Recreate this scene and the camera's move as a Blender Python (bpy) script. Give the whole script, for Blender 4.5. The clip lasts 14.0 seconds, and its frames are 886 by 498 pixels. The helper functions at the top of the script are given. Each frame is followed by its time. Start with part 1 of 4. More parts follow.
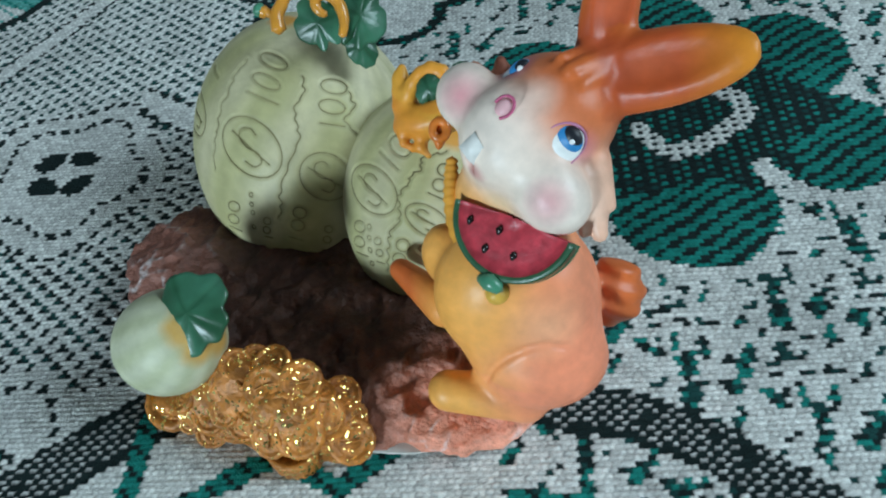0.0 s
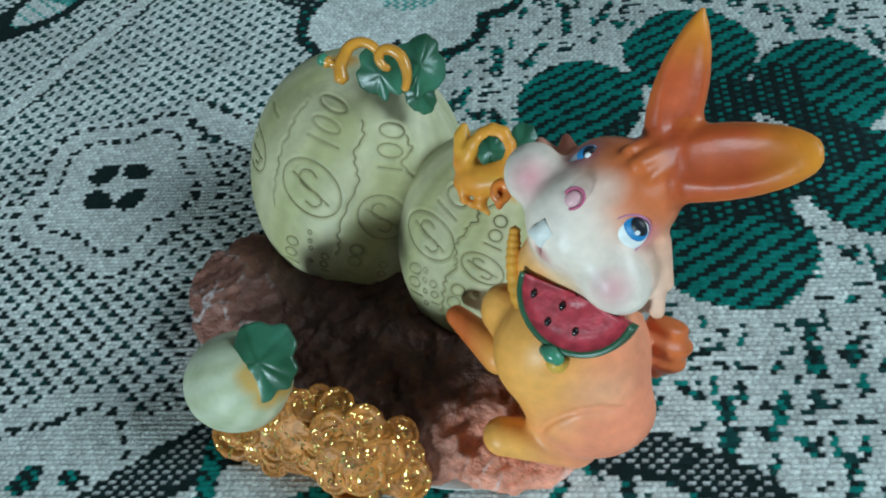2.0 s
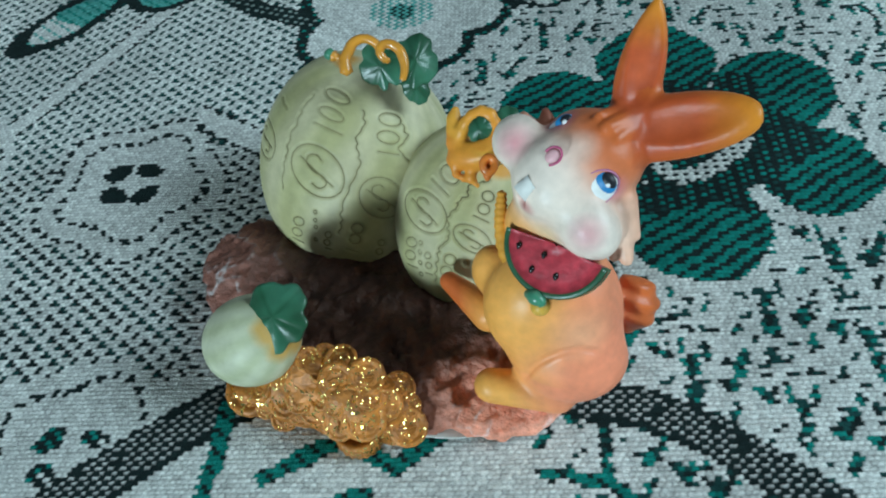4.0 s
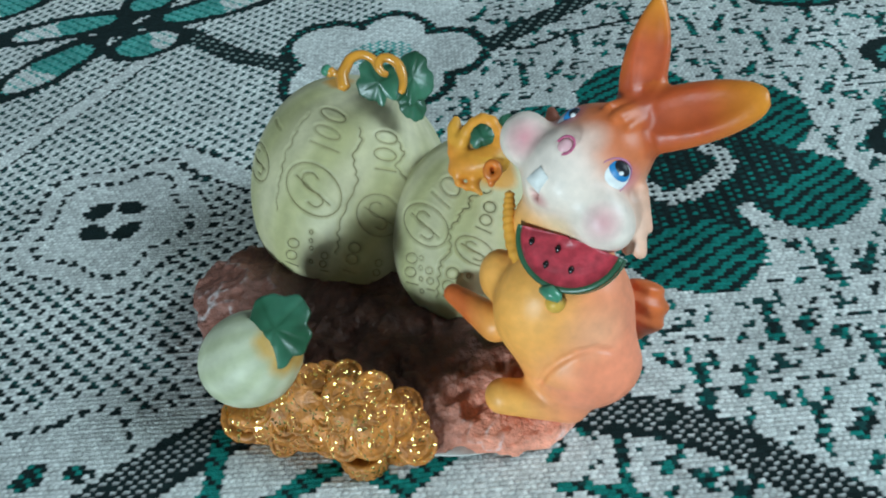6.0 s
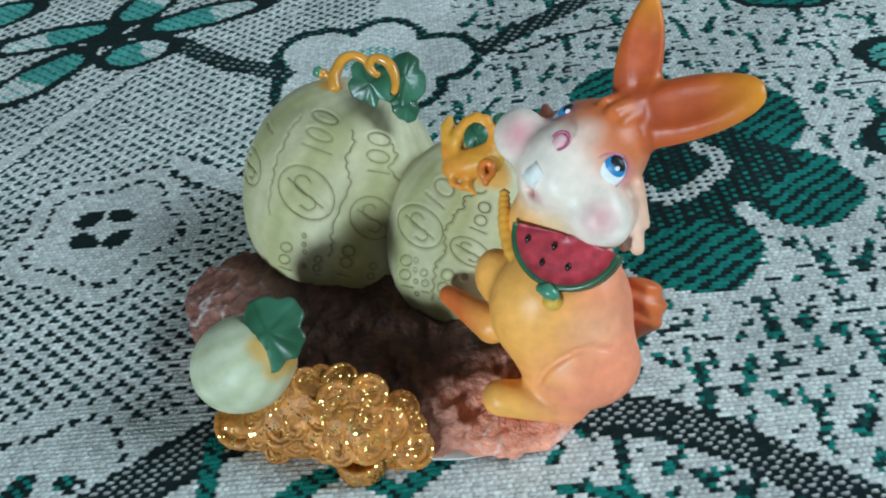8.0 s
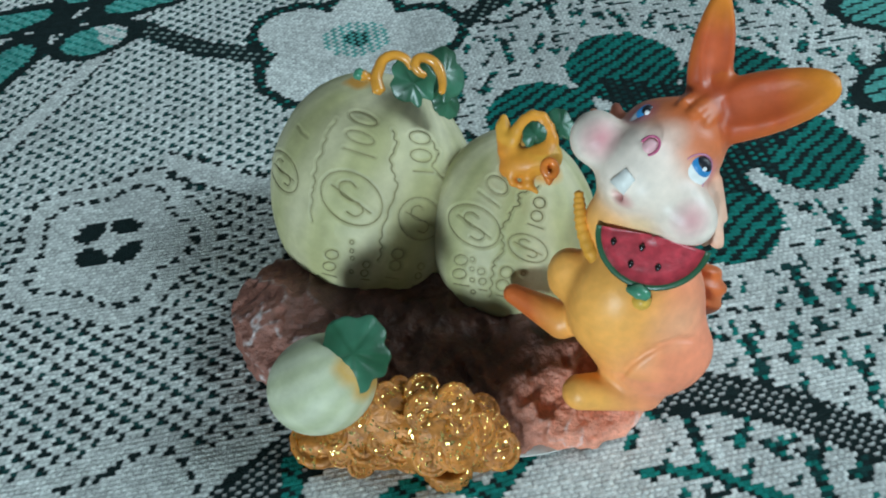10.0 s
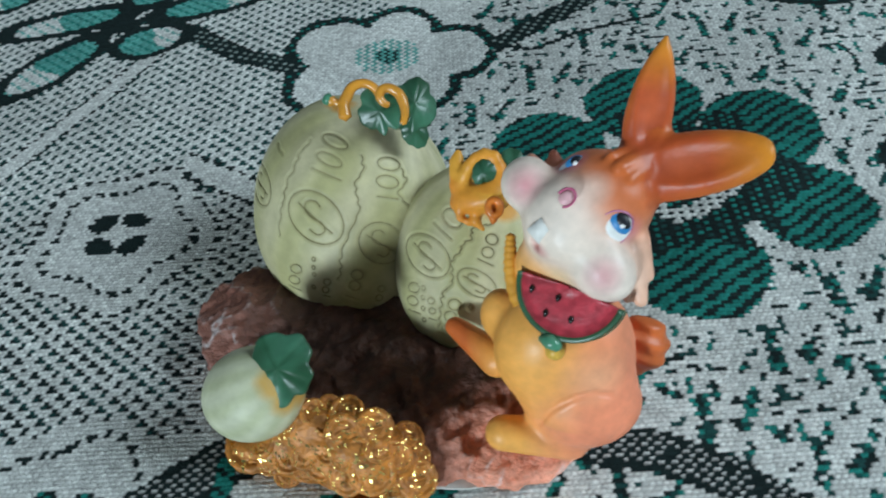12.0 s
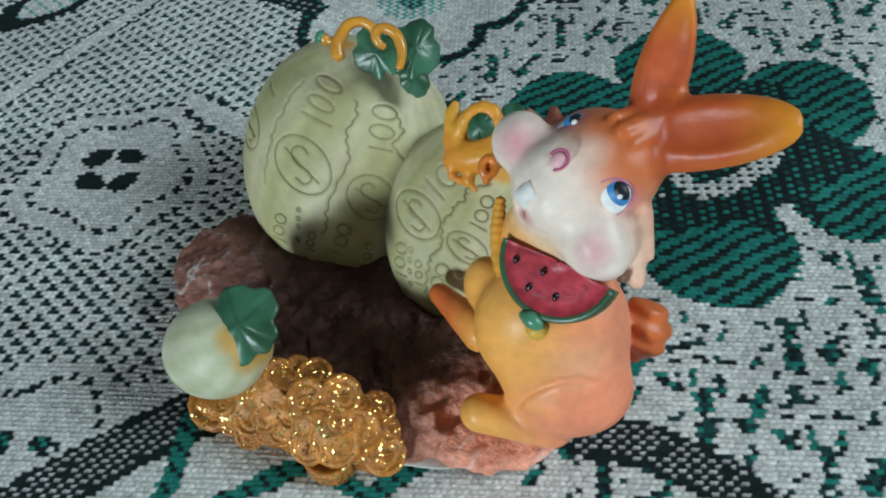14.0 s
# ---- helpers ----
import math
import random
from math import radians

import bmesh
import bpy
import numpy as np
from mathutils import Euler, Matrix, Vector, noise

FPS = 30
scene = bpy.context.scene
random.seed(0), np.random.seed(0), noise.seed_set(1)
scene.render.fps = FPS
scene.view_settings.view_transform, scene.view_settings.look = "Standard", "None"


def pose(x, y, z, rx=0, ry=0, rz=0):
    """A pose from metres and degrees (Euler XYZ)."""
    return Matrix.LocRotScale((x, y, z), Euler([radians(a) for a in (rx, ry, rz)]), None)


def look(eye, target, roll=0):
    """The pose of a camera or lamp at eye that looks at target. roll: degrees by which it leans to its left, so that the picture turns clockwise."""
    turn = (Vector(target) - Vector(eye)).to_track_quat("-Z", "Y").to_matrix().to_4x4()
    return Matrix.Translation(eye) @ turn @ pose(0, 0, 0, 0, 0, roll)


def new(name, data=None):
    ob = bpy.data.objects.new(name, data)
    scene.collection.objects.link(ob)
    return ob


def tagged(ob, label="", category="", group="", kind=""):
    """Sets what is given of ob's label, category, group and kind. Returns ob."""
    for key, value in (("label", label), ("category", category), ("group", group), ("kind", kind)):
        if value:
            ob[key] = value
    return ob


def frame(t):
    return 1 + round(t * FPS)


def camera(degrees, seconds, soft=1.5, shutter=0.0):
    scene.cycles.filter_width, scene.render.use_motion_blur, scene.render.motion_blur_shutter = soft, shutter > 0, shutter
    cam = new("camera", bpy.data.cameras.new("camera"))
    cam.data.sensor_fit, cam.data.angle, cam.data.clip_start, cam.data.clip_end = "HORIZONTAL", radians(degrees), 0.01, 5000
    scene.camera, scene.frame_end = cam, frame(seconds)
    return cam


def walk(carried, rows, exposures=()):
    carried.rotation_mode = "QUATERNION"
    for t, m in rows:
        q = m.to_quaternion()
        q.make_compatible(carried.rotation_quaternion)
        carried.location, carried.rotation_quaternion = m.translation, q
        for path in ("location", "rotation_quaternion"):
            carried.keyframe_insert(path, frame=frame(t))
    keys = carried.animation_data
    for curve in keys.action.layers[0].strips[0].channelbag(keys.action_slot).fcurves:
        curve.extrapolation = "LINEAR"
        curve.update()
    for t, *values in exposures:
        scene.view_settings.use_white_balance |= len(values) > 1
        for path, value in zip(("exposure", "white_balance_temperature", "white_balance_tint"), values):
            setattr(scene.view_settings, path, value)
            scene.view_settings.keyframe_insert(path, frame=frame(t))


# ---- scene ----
cam = camera(57.21, 14.0, soft=1.95, shutter=0.5)
PATH = [
    (0, (0.04120, 0.06217, 0.13655), (-0.06340, 0.70805, -0.61969), -10.51),
    (0.5, (0.04578, 0.06649, 0.13652), (-0.08177, 0.70793, -0.61997), -11.54),
    (1, (0.04037, 0.07422, 0.14354), (-0.08470, 0.68517, -0.63818), -11.42),
    (1.5, (0.03637, 0.07653, 0.15227), (-0.08383, 0.66346, -0.64839), -11.44),
    (2, (0.03336, 0.07463, 0.15630), (-0.08247, 0.65942, -0.64657), -10.93),
    (2.5, (0.03379, 0.07238, 0.15795), (-0.08247, 0.65777, -0.64442), -10.90),
    (3, (0.03372, 0.06411, 0.16128), (-0.09090, 0.66177, -0.63073), -11.45),
    (3.2, (0.03379, 0.06011, 0.16167), (-0.08567, 0.66593, -0.62491), -10.84),
    (5.3, (0.02261, 0.04082, 0.15077), (-0.01420, 0.73267, -0.57034), -6.10),
    (5.5, (0.02114, 0.03947, 0.14857), (-0.00991, 0.74270, -0.56172), -5.74),
    (6, (0.02017, 0.03988, 0.14857), (-0.00694, 0.75346, -0.55148), -5.84),
    (6.5, (0.02011, 0.03993, 0.14744), (-0.00441, 0.75895, -0.54712), -5.93),
    (7, (0.01985, 0.03972, 0.14764), (-0.00729, 0.76291, -0.54247), -6.36),
    (7.5, (0.02025, 0.03856, 0.14745), (-0.00613, 0.76536, -0.53889), -6.30),
    (8, (0.01967, 0.03948, 0.14525), (0.00166, 0.76439, -0.54336), -6.06),
    (8.2, (0.01616, 0.04158, 0.14558), (0.01243, 0.75982, -0.55020), -5.58),
    (10.3, (-0.01329, 0.05448, 0.15651), (0.08982, 0.70808, -0.59327), -3.13),
    (10.5, (-0.01325, 0.05488, 0.15610), (0.09573, 0.70970, -0.59178), -2.73),
    (11, (-0.01296, 0.05611, 0.15607), (0.10403, 0.70732, -0.59376), -2.63),
    (11.5, (-0.00772, 0.05590, 0.15625), (0.06043, 0.70185, -0.60408), -4.03),
    (12, (0.02345, 0.05242, 0.15998), (-0.02160, 0.72557, -0.57816), -6.88),
    (12.5, (0.03280, 0.05330, 0.16011), (-0.07523, 0.70865, -0.58745), -9.00),
    (13, (0.03381, 0.05995, 0.15356), (-0.07706, 0.69265, -0.61285), -8.46),
    (13.5, (0.03533, 0.06255, 0.15115), (-0.07469, 0.69618, -0.61462), -8.13),
    (14, (0.03431, 0.06206, 0.14829), (-0.06905, 0.69838, -0.61618), -6.67),
]
walk(cam, [(t, look(eye, target, roll)) for t, eye, target, roll in PATH],
     exposures=[(0, -0.25, 6350, 8), (2.5, -0.28, 6200, 1), (5.5, -0.13, 6300, 5), (8.0, -0.10, 6350, 7), (10.5, -0.19, 6450, 6), (11.5, -0.20, 6550, 11), (14.0, -0.31, 6850, 12)])

# ---- world and light ----
MM = 0.001
world = bpy.data.worlds.new("world")
scene.world = world
world.use_nodes = True
wn = world.node_tree
sky = wn.nodes.new("ShaderNodeTexSky")
sky.sky_type, sky.sun_disc = "NISHITA", False
sky.sun_elevation, sky.sun_rotation = radians(40), radians(210)
wn.links.new(sky.outputs[0], wn.nodes["Background"].inputs[0])
wn.nodes["Background"].inputs[1].default_value = 0.10

# two windows: a low one in the south wall and a wide one in the east wall
SOUTH_AT, SOUTH_W, SOUTH_H = Vector((-1.04, -1.66, 0.41)), 0.32, 0.44
EAST_AT, EAST_W, EAST_H = Vector((1.66, 0.05, 1.15)), 1.00, 0.95


def daylight(at, wide, high, watts, target):
    data = bpy.data.lights.new("window_daylight", "AREA")
    data.shape, data.size, data.size_y = "RECTANGLE", wide - 0.12, high - 0.12
    data.energy, data.color = watts, (0.70, 0.89, 1.0)
    new("window_daylight", data).matrix_world = look(at, target)


daylight(SOUTH_AT + Vector((0, 0.02, 0)), SOUTH_W, SOUTH_H, 47.0, (0.0, 0.17, 0.0))
daylight(EAST_AT - Vector((0.02, 0, 0)), EAST_W, EAST_H, 40.0, (0.0, 0.17, 0.0))


# ---- materials ----
def material(name, color=(0.8, 0.8, 0.8), rough=0.5, metal=0.0, attr="", grain=0.12, grain_scale=400.0, stain_scale=60.0,
             bump=0.0, bump_scale=900.0, coat=0.0, spec=0.5, subsurface=0.0):
    """A painted or natural surface: base colour (or the colour layer of the mesh), mottling at two scales, relief and gloss."""
    m = bpy.data.materials.new(name)
    m.use_nodes = True
    t = m.node_tree
    b = t.nodes["Principled BSDF"]
    co = t.nodes.new("ShaderNodeTexCoord")
    n1, n2 = t.nodes.new("ShaderNodeTexNoise"), t.nodes.new("ShaderNodeTexNoise")
    n1.inputs["Scale"].default_value, n2.inputs["Scale"].default_value = grain_scale, stain_scale
    n1.inputs["Detail"].default_value, n2.inputs["Detail"].default_value = 4, 3
    for n in (n1, n2):
        t.links.new(co.outputs["Object"], n.inputs["Vector"])
    add = t.nodes.new("ShaderNodeMath")
    add.operation = "ADD"
    t.links.new(n1.outputs[0], add.inputs[0])
    t.links.new(n2.outputs[0], add.inputs[1])
    rng = t.nodes.new("ShaderNodeMapRange")
    rng.inputs["From Min"].default_value, rng.inputs["From Max"].default_value = 0.7, 1.3
    rng.inputs["To Min"].default_value, rng.inputs["To Max"].default_value = 1 - grain, 1 + grain
    t.links.new(add.outputs[0], rng.inputs["Value"])
    mul = t.nodes.new("ShaderNodeVectorMath")
    mul.operation = "SCALE"
    if attr:
        at = t.nodes.new("ShaderNodeAttribute")
        at.attribute_name = attr
        t.links.new(at.outputs["Color"], mul.inputs[0])
    else:
        mul.inputs[0].default_value = color
    t.links.new(rng.outputs[0], mul.inputs["Scale"])
    t.links.new(mul.outputs[0], b.inputs["Base Color"])
    b.inputs["Roughness"].default_value, b.inputs["Metallic"].default_value = rough, metal
    b.inputs["Specular IOR Level"].default_value = spec
    b.inputs["Coat Weight"].default_value, b.inputs["Coat Roughness"].default_value = coat, 0.15
    if subsurface:
        b.inputs["Subsurface Weight"].default_value, b.inputs["Subsurface Scale"].default_value = subsurface, 0.002
    if bump:
        n3, bm_ = t.nodes.new("ShaderNodeTexNoise"), t.nodes.new("ShaderNodeBump")
        n3.inputs["Scale"].default_value, n3.inputs["Detail"].default_value = bump_scale, 5
        bm_.inputs["Strength"].default_value, bm_.inputs["Distance"].default_value = min(bump, 1.0), 0.0006 * max(1.0, bump)
        t.links.new(co.outputs["Object"], n3.inputs["Vector"])
        t.links.new(n3.outputs[0], bm_.inputs["Height"])
        t.links.new(bm_.outputs[0], b.inputs["Normal"])
    return m


def glitter_material(name, color):
    """Gold paint with loose metal flakes: tiny tilted facets that catch the window."""
    m = material(name, color, 0.42, 0.12, grain=0.45, grain_scale=700, stain_scale=160, bump=0.5, bump_scale=1400)
    t = m.node_tree
    b = t.nodes["Principled BSDF"]
    co = t.nodes.new("ShaderNodeTexCoord")
    v = t.nodes.new("ShaderNodeTexVoronoi")
    v.inputs["Scale"].default_value = 2100
    t.links.new(co.outputs["Object"], v.inputs["Vector"])
    sep = t.nodes.new("ShaderNodeSeparateColor")
    t.links.new(v.outputs["Color"], sep.inputs[0])
    pick = t.nodes.new("ShaderNodeMath")
    pick.operation, pick.inputs[1].default_value = "GREATER_THAN", 0.83
    t.links.new(sep.outputs[0], pick.inputs[0])
    n = t.nodes.new("ShaderNodeTexNoise")
    n.inputs["Scale"].default_value = 150
    t.links.new(co.outputs["Object"], n.inputs["Vector"])
    zone = t.nodes.new("ShaderNodeMath")
    zone.operation, zone.inputs[1].default_value = "GREATER_THAN", 0.42
    t.links.new(n.outputs[0], zone.inputs[0])
    both = t.nodes.new("ShaderNodeMath")
    both.operation = "MULTIPLY"
    t.links.new(pick.outputs[0], both.inputs[0])
    t.links.new(zone.outputs[0], both.inputs[1])
    flake = t.nodes.new("ShaderNodeBsdfPrincipled")
    flake.inputs["Base Color"].default_value = (1.0, 0.78, 0.28, 1)
    flake.inputs["Metallic"].default_value, flake.inputs["Roughness"].default_value = 1.0, 0.26
    geo = t.nodes.new("ShaderNodeNewGeometry")
    sub = t.nodes.new("ShaderNodeVectorMath")
    sub.operation, sub.inputs[1].default_value = "SUBTRACT", (0.5, 0.5, 0.5)
    t.links.new(v.outputs["Color"], sub.inputs[0])
    sc = t.nodes.new("ShaderNodeVectorMath")
    sc.operation, sc.inputs["Scale"].default_value = "SCALE", 1.0
    t.links.new(sub.outputs[0], sc.inputs[0])
    addn = t.nodes.new("ShaderNodeVectorMath")
    addn.operation = "ADD"
    t.links.new(geo.outputs["Normal"], addn.inputs[0])
    t.links.new(sc.outputs[0], addn.inputs[1])
    nrm = t.nodes.new("ShaderNodeVectorMath")
    nrm.operation = "NORMALIZE"
    t.links.new(addn.outputs[0], nrm.inputs[0])
    t.links.new(nrm.outputs[0], flake.inputs["Normal"])
    mix = t.nodes.new("ShaderNodeMixShader")
    t.links.new(both.outputs[0], mix.inputs[0])
    t.links.new(b.outputs[0], mix.inputs[1])
    t.links.new(flake.outputs[0], mix.inputs[2])
    t.links.new(mix.outputs[0], t.nodes["Material Output"].inputs[0])
    return m


CLOTH = material("woven_cloth", rough=0.92, attr="paint", grain=0.22, grain_scale=900, stain_scale=35, bump=0.55, bump_scale=2600, spec=0.15)
PAINT = material("painted_resin", rough=0.42, attr="paint", grain=0.12, grain_scale=420, stain_scale=110, bump=0.22, bump_scale=420, spec=0.4)
ROCK = material("painted_rock", rough=0.55, attr="paint", grain=0.28, grain_scale=700, stain_scale=140, bump=2.6, bump_scale=420, spec=0.5)
MELON = material("painted_melon", rough=0.50, attr="paint", grain=0.13, grain_scale=350, stain_scale=70, bump=0.25, bump_scale=500, spec=0.32)
INK = material("engraved_line", (0.20, 0.17, 0.075), 0.7, grain=0.35, grain_scale=500)
LEAF = material("painted_leaf", rough=0.34, attr="paint", grain=0.16, grain_scale=500, stain_scale=150, bump=0.15, bump_scale=800)
VINE = material("painted_vine", (0.62, 0.26, 0.03), 0.3, grain=0.2, grain_scale=300, stain_scale=120, bump=0.1, bump_scale=500, coat=0.2)
KNOB = material("painted_knob", (0.62, 0.17, 0.025), 0.3, grain=0.3, grain_scale=400, stain_scale=200, bump=0.15, bump_scale=500, coat=0.2)
GOLD = glitter_material("glitter_gold", (0.46, 0.165, 0.026))
FELT = material("paper_sheet", (0.62, 0.62, 0.58), 0.9, grain=0.15)
FLESH = material("melon_flesh", (0.50, 0.045, 0.065), 0.4, grain=0.3, grain_scale=500, stain_scale=250, bump=0.3, bump_scale=700)
RIND = material("melon_rind", (0.028, 0.095, 0.045), 0.35, grain=0.25, grain_scale=400, bump=0.1)
STALK = material("green_stalk", (0.06, 0.22, 0.13), 0.3, grain=0.2, grain_scale=400)
SEED = material("melon_seed", (0.012, 0.008, 0.008), 0.25, grain=0.2)
PLASTER = material("plaster", (0.25, 0.26, 0.26), 0.9, grain=0.06, grain_scale=40, stain_scale=2, bump=0.2, bump_scale=90)
BOARD = material("floor_board", (0.22, 0.13, 0.07), 0.5, grain=0.25, grain_scale=30, stain_scale=4)
WOOD = material("table_wood", (0.25, 0.14, 0.07), 0.45, grain=0.25, grain_scale=60, stain_scale=6)
FRAME = material("window_paint", (0.78, 0.78, 0.76), 0.4, grain=0.04)


# ---- mesh helpers ----
def link_mesh(name, verts, faces, mat, parent=None, label="", colors=None, smooth=True):
    """One mesh object from arrays in millimetres; colours, where given, one a vertex."""
    me = bpy.data.meshes.new(name)
    v = np.asarray(verts, dtype=np.float32) * MM
    f = np.asarray(faces, dtype=np.int32)
    me.vertices.add(len(v))
    me.vertices.foreach_set("co", v.ravel())
    me.loops.add(f.size)
    me.loops.foreach_set("vertex_index", f.ravel())
    me.polygons.add(len(f))
    me.polygons.foreach_set("loop_start", np.arange(0, f.size, f.shape[1], dtype=np.int32))
    me.update(calc_edges=True)
    me.polygons.foreach_set("use_smooth", np.full(len(f), smooth))
    if colors is not None:
        layer = me.color_attributes.new("paint", "FLOAT_COLOR", "POINT")
        c = np.ones((len(v), 4), dtype=np.float32)
        c[:, :3] = colors
        layer.data.foreach_set("color", c.ravel())
    me.materials.append(mat)
    me.validate()
    ob = new(name, me)
    if parent:
        ob.parent = parent
    if label:
        ob["label"] = label
    return ob


def part(name, bm, mat, parent=None, label=""):
    """A bmesh in metres as one mesh object under a thing."""
    me = bpy.data.meshes.new(name)
    bm.normal_update()
    bm.to_mesh(me)
    bm.free()
    me.materials.append(mat)
    ob = new(name, me)
    if parent:
        ob.parent = parent
    if label:
        ob["label"] = label
    return ob


def box(x0, x1, y0, y1, z0, z1, bevel=0.0):
    bm = bmesh.new()
    bmesh.ops.create_cube(bm, size=1, matrix=Matrix.Translation(((x0 + x1) / 2, (y0 + y1) / 2, (z0 + z1) / 2)) @ Matrix.Diagonal((x1 - x0, y1 - y0, z1 - z0, 1)))
    if bevel:
        bmesh.ops.bevel(bm, geom=bm.edges[:], offset=bevel, segments=2, affect="EDGES")
    return bm


def unit(v):
    v = np.asarray(v, dtype=float)
    return v / np.linalg.norm(v)


def noise3(p, scale, seed=0.0, octaves=3):
    """Smooth value noise from summed sines, cheap on arrays."""
    rs = np.random.RandomState(int(seed * 97) + 5)
    out, amp = np.zeros(p.shape[:-1]), 1.0
    for o in range(octaves):
        for _ in range(5):
            k = unit(rs.normal(size=3)) * scale * 2 ** o
            out += amp * np.sin(p @ k + rs.uniform(0, 6.28)) / 5
        amp *= 0.55
    return out


def surface(field, lo, hi, step):
    """Skin of the zero level of a distance field on a box: one vertex a crossed cell (surface nets)."""
    ax = [np.arange(a, b + step, step) for a, b in zip(lo, hi)]
    g = np.stack(np.meshgrid(*ax, indexing="ij"), -1)
    d = field(g)
    n = [s - 1 for s in d.shape]
    ins = d < 0
    cnt = np.zeros(n, int)
    pos, w = np.zeros((*n, 3)), np.zeros(n)
    corners = [(i, j, k) for i in (0, 1) for j in (0, 1) for k in (0, 1)]
    sl = lambda a, c: a[c[0]:c[0] + n[0], c[1]:c[1] + n[1], c[2]:c[2] + n[2]]
    for c in corners:
        cnt += sl(ins, c)
    for a in corners:
        for b in corners:
            if b > a and sum(abs(p - q) for p, q in zip(a, b)) == 1:
                da, db = sl(d, a), sl(d, b)
                cross = (da < 0) != (db < 0)
                f = np.where(cross, da / np.where(cross, da - db, 1), 0)
                ca, cb = np.array(a, float), np.array(b, float)
                pos += np.where(cross[..., None], ca + f[..., None] * (cb - ca), 0)
                w += cross
    on = (cnt > 0) & (cnt < 8)
    idx = np.full(n, -1)
    idx[on] = np.arange(on.sum())
    cell = np.stack(np.nonzero(on), -1)
    verts = np.array([a[0] for a in ax]) + (cell + pos[on] / w[on][:, None]) * step
    quads = []
    for axis in range(3):
        o1, o2 = (axis + 1) % 3, (axis + 2) % 3
        s0 = [slice(1, m) for m in n]
        s0[axis] = slice(0, n[axis])
        s1 = list(s0)
        s1[axis] = slice(1, n[axis] + 1)
        a, b = ins[tuple(s0)], ins[tuple(s1)]
        for flip, mask in ((0, a & ~b), (1, ~a & b)):
            q = np.stack(np.nonzero(mask), -1)
            for k in range(3):
                if k != axis:
                    q[:, k] += 1
            e1, e2 = np.eye(3, dtype=int)[o1], np.eye(3, dtype=int)[o2]
            r = [q - e1 - e2, q - e2, q, q - e1]
            r = [idx[tuple(v.T)] for v in r]
            quads.append(np.stack(r if not flip else r[::-1], -1))
    return verts, np.concatenate(quads)


def frame3(n, up):
    """Axes (across, up, out) of a patch that faces n."""
    n = unit(n)
    u = np.cross(np.asarray(up, float), n)
    u = unit(u)
    return u, np.cross(n, u), n


def ellipsoid(p, c, r, axes=None):
    q = p - np.asarray(c, float)
    if axes is not None:
        q = q @ np.asarray(axes).T
    r = np.asarray(r, float)
    k0 = np.linalg.norm(q / r, axis=-1)
    k1 = np.linalg.norm(q / r ** 2, axis=-1)
    return k0 * (k0 - 1) / np.maximum(k1, 1e-6)


def capsule(p, a, b, ra, rb):
    a, b = np.asarray(a, float), np.asarray(b, float)
    h = np.clip(((p - a) @ (b - a)) / ((b - a) @ (b - a)), 0, 1)
    return np.linalg.norm(p - a - h[..., None] * (b - a), axis=-1) - (ra + (rb - ra) * h)


def smin(a, b, k):
    h = np.clip(0.5 + 0.5 * (b - a) / k, 0, 1)
    return b + (a - b) * h - k * h * (1 - h)


def tube(points, radii, sides=8, closed=False):
    """A round tube along points, in arrays."""
    p = np.asarray(points, float)
    r = np.broadcast_to(np.asarray(radii, float), len(p))
    t = np.gradient(p, axis=0) if not closed else np.roll(p, -1, 0) - np.roll(p, 1, 0)
    t /= np.linalg.norm(t, axis=1)[:, None] + 1e-9
    u = np.cross(t[0], (0.3, 0.5, 0.81))
    rings = []
    for k in range(len(p)):
        u = u - t[k] * (u @ t[k])
        u = u / (np.linalg.norm(u) + 1e-9)
        w = np.cross(t[k], u)
        a = np.linspace(0, 2 * np.pi, sides, endpoint=False)
        rings.append(p[k] + r[k] * (np.cos(a)[:, None] * u + np.sin(a)[:, None] * w))
    v = np.concatenate(rings)
    f = []
    for k in range(len(p) if closed else len(p) - 1):
        k2 = (k + 1) % len(p)
        for s in range(sides):
            s2 = (s + 1) % sides
            f.append((k * sides + s, k * sides + s2, k2 * sides + s2, k2 * sides + s))
    if not closed:
        for k, flip in ((0, True), (len(p) - 1, False)):
            c = len(v)
            v = np.vstack([v, p[k] + (t[k] if k else -t[k]) * r[k] * 0.6])
            for s in range(sides):
                a, b = k * sides + s, k * sides + (s + 1) % sides
                f.append((b, a, c, c) if flip else (a, b, c, c))
    return v, f


def smooth_path(points, n=8):
    """Catmull-Rom through points."""
    p = np.asarray(points, float)
    p = np.vstack([2 * p[0] - p[1], p, 2 * p[-1] - p[-2]])
    out = []
    for k in range(1, len(p) - 2):
        for s in np.linspace(0, 1, n, endpoint=False):
            a, b, c, d = p[k - 1:k + 3]
            out.append(0.5 * (2 * b + (c - a) * s + (2 * a - 5 * b + 4 * c - d) * s * s + (3 * b - a - 3 * c + d) * s ** 3))
    out.append(p[-2])
    return np.array(out)


def join(pieces):
    """Several (verts, faces[, colours]) as one."""
    vs, fs, cs, n = [], [], [], 0
    for pc in pieces:
        v, f = np.asarray(pc[0]), np.asarray(pc[1])
        vs.append(v)
        fs.append(f + n)
        if len(pc) > 2:
            cs.append(np.broadcast_to(np.asarray(pc[2], float), (len(v), 3)))
        n += len(v)
    return np.vstack(vs), np.vstack(fs), (np.vstack(cs) if cs else None)


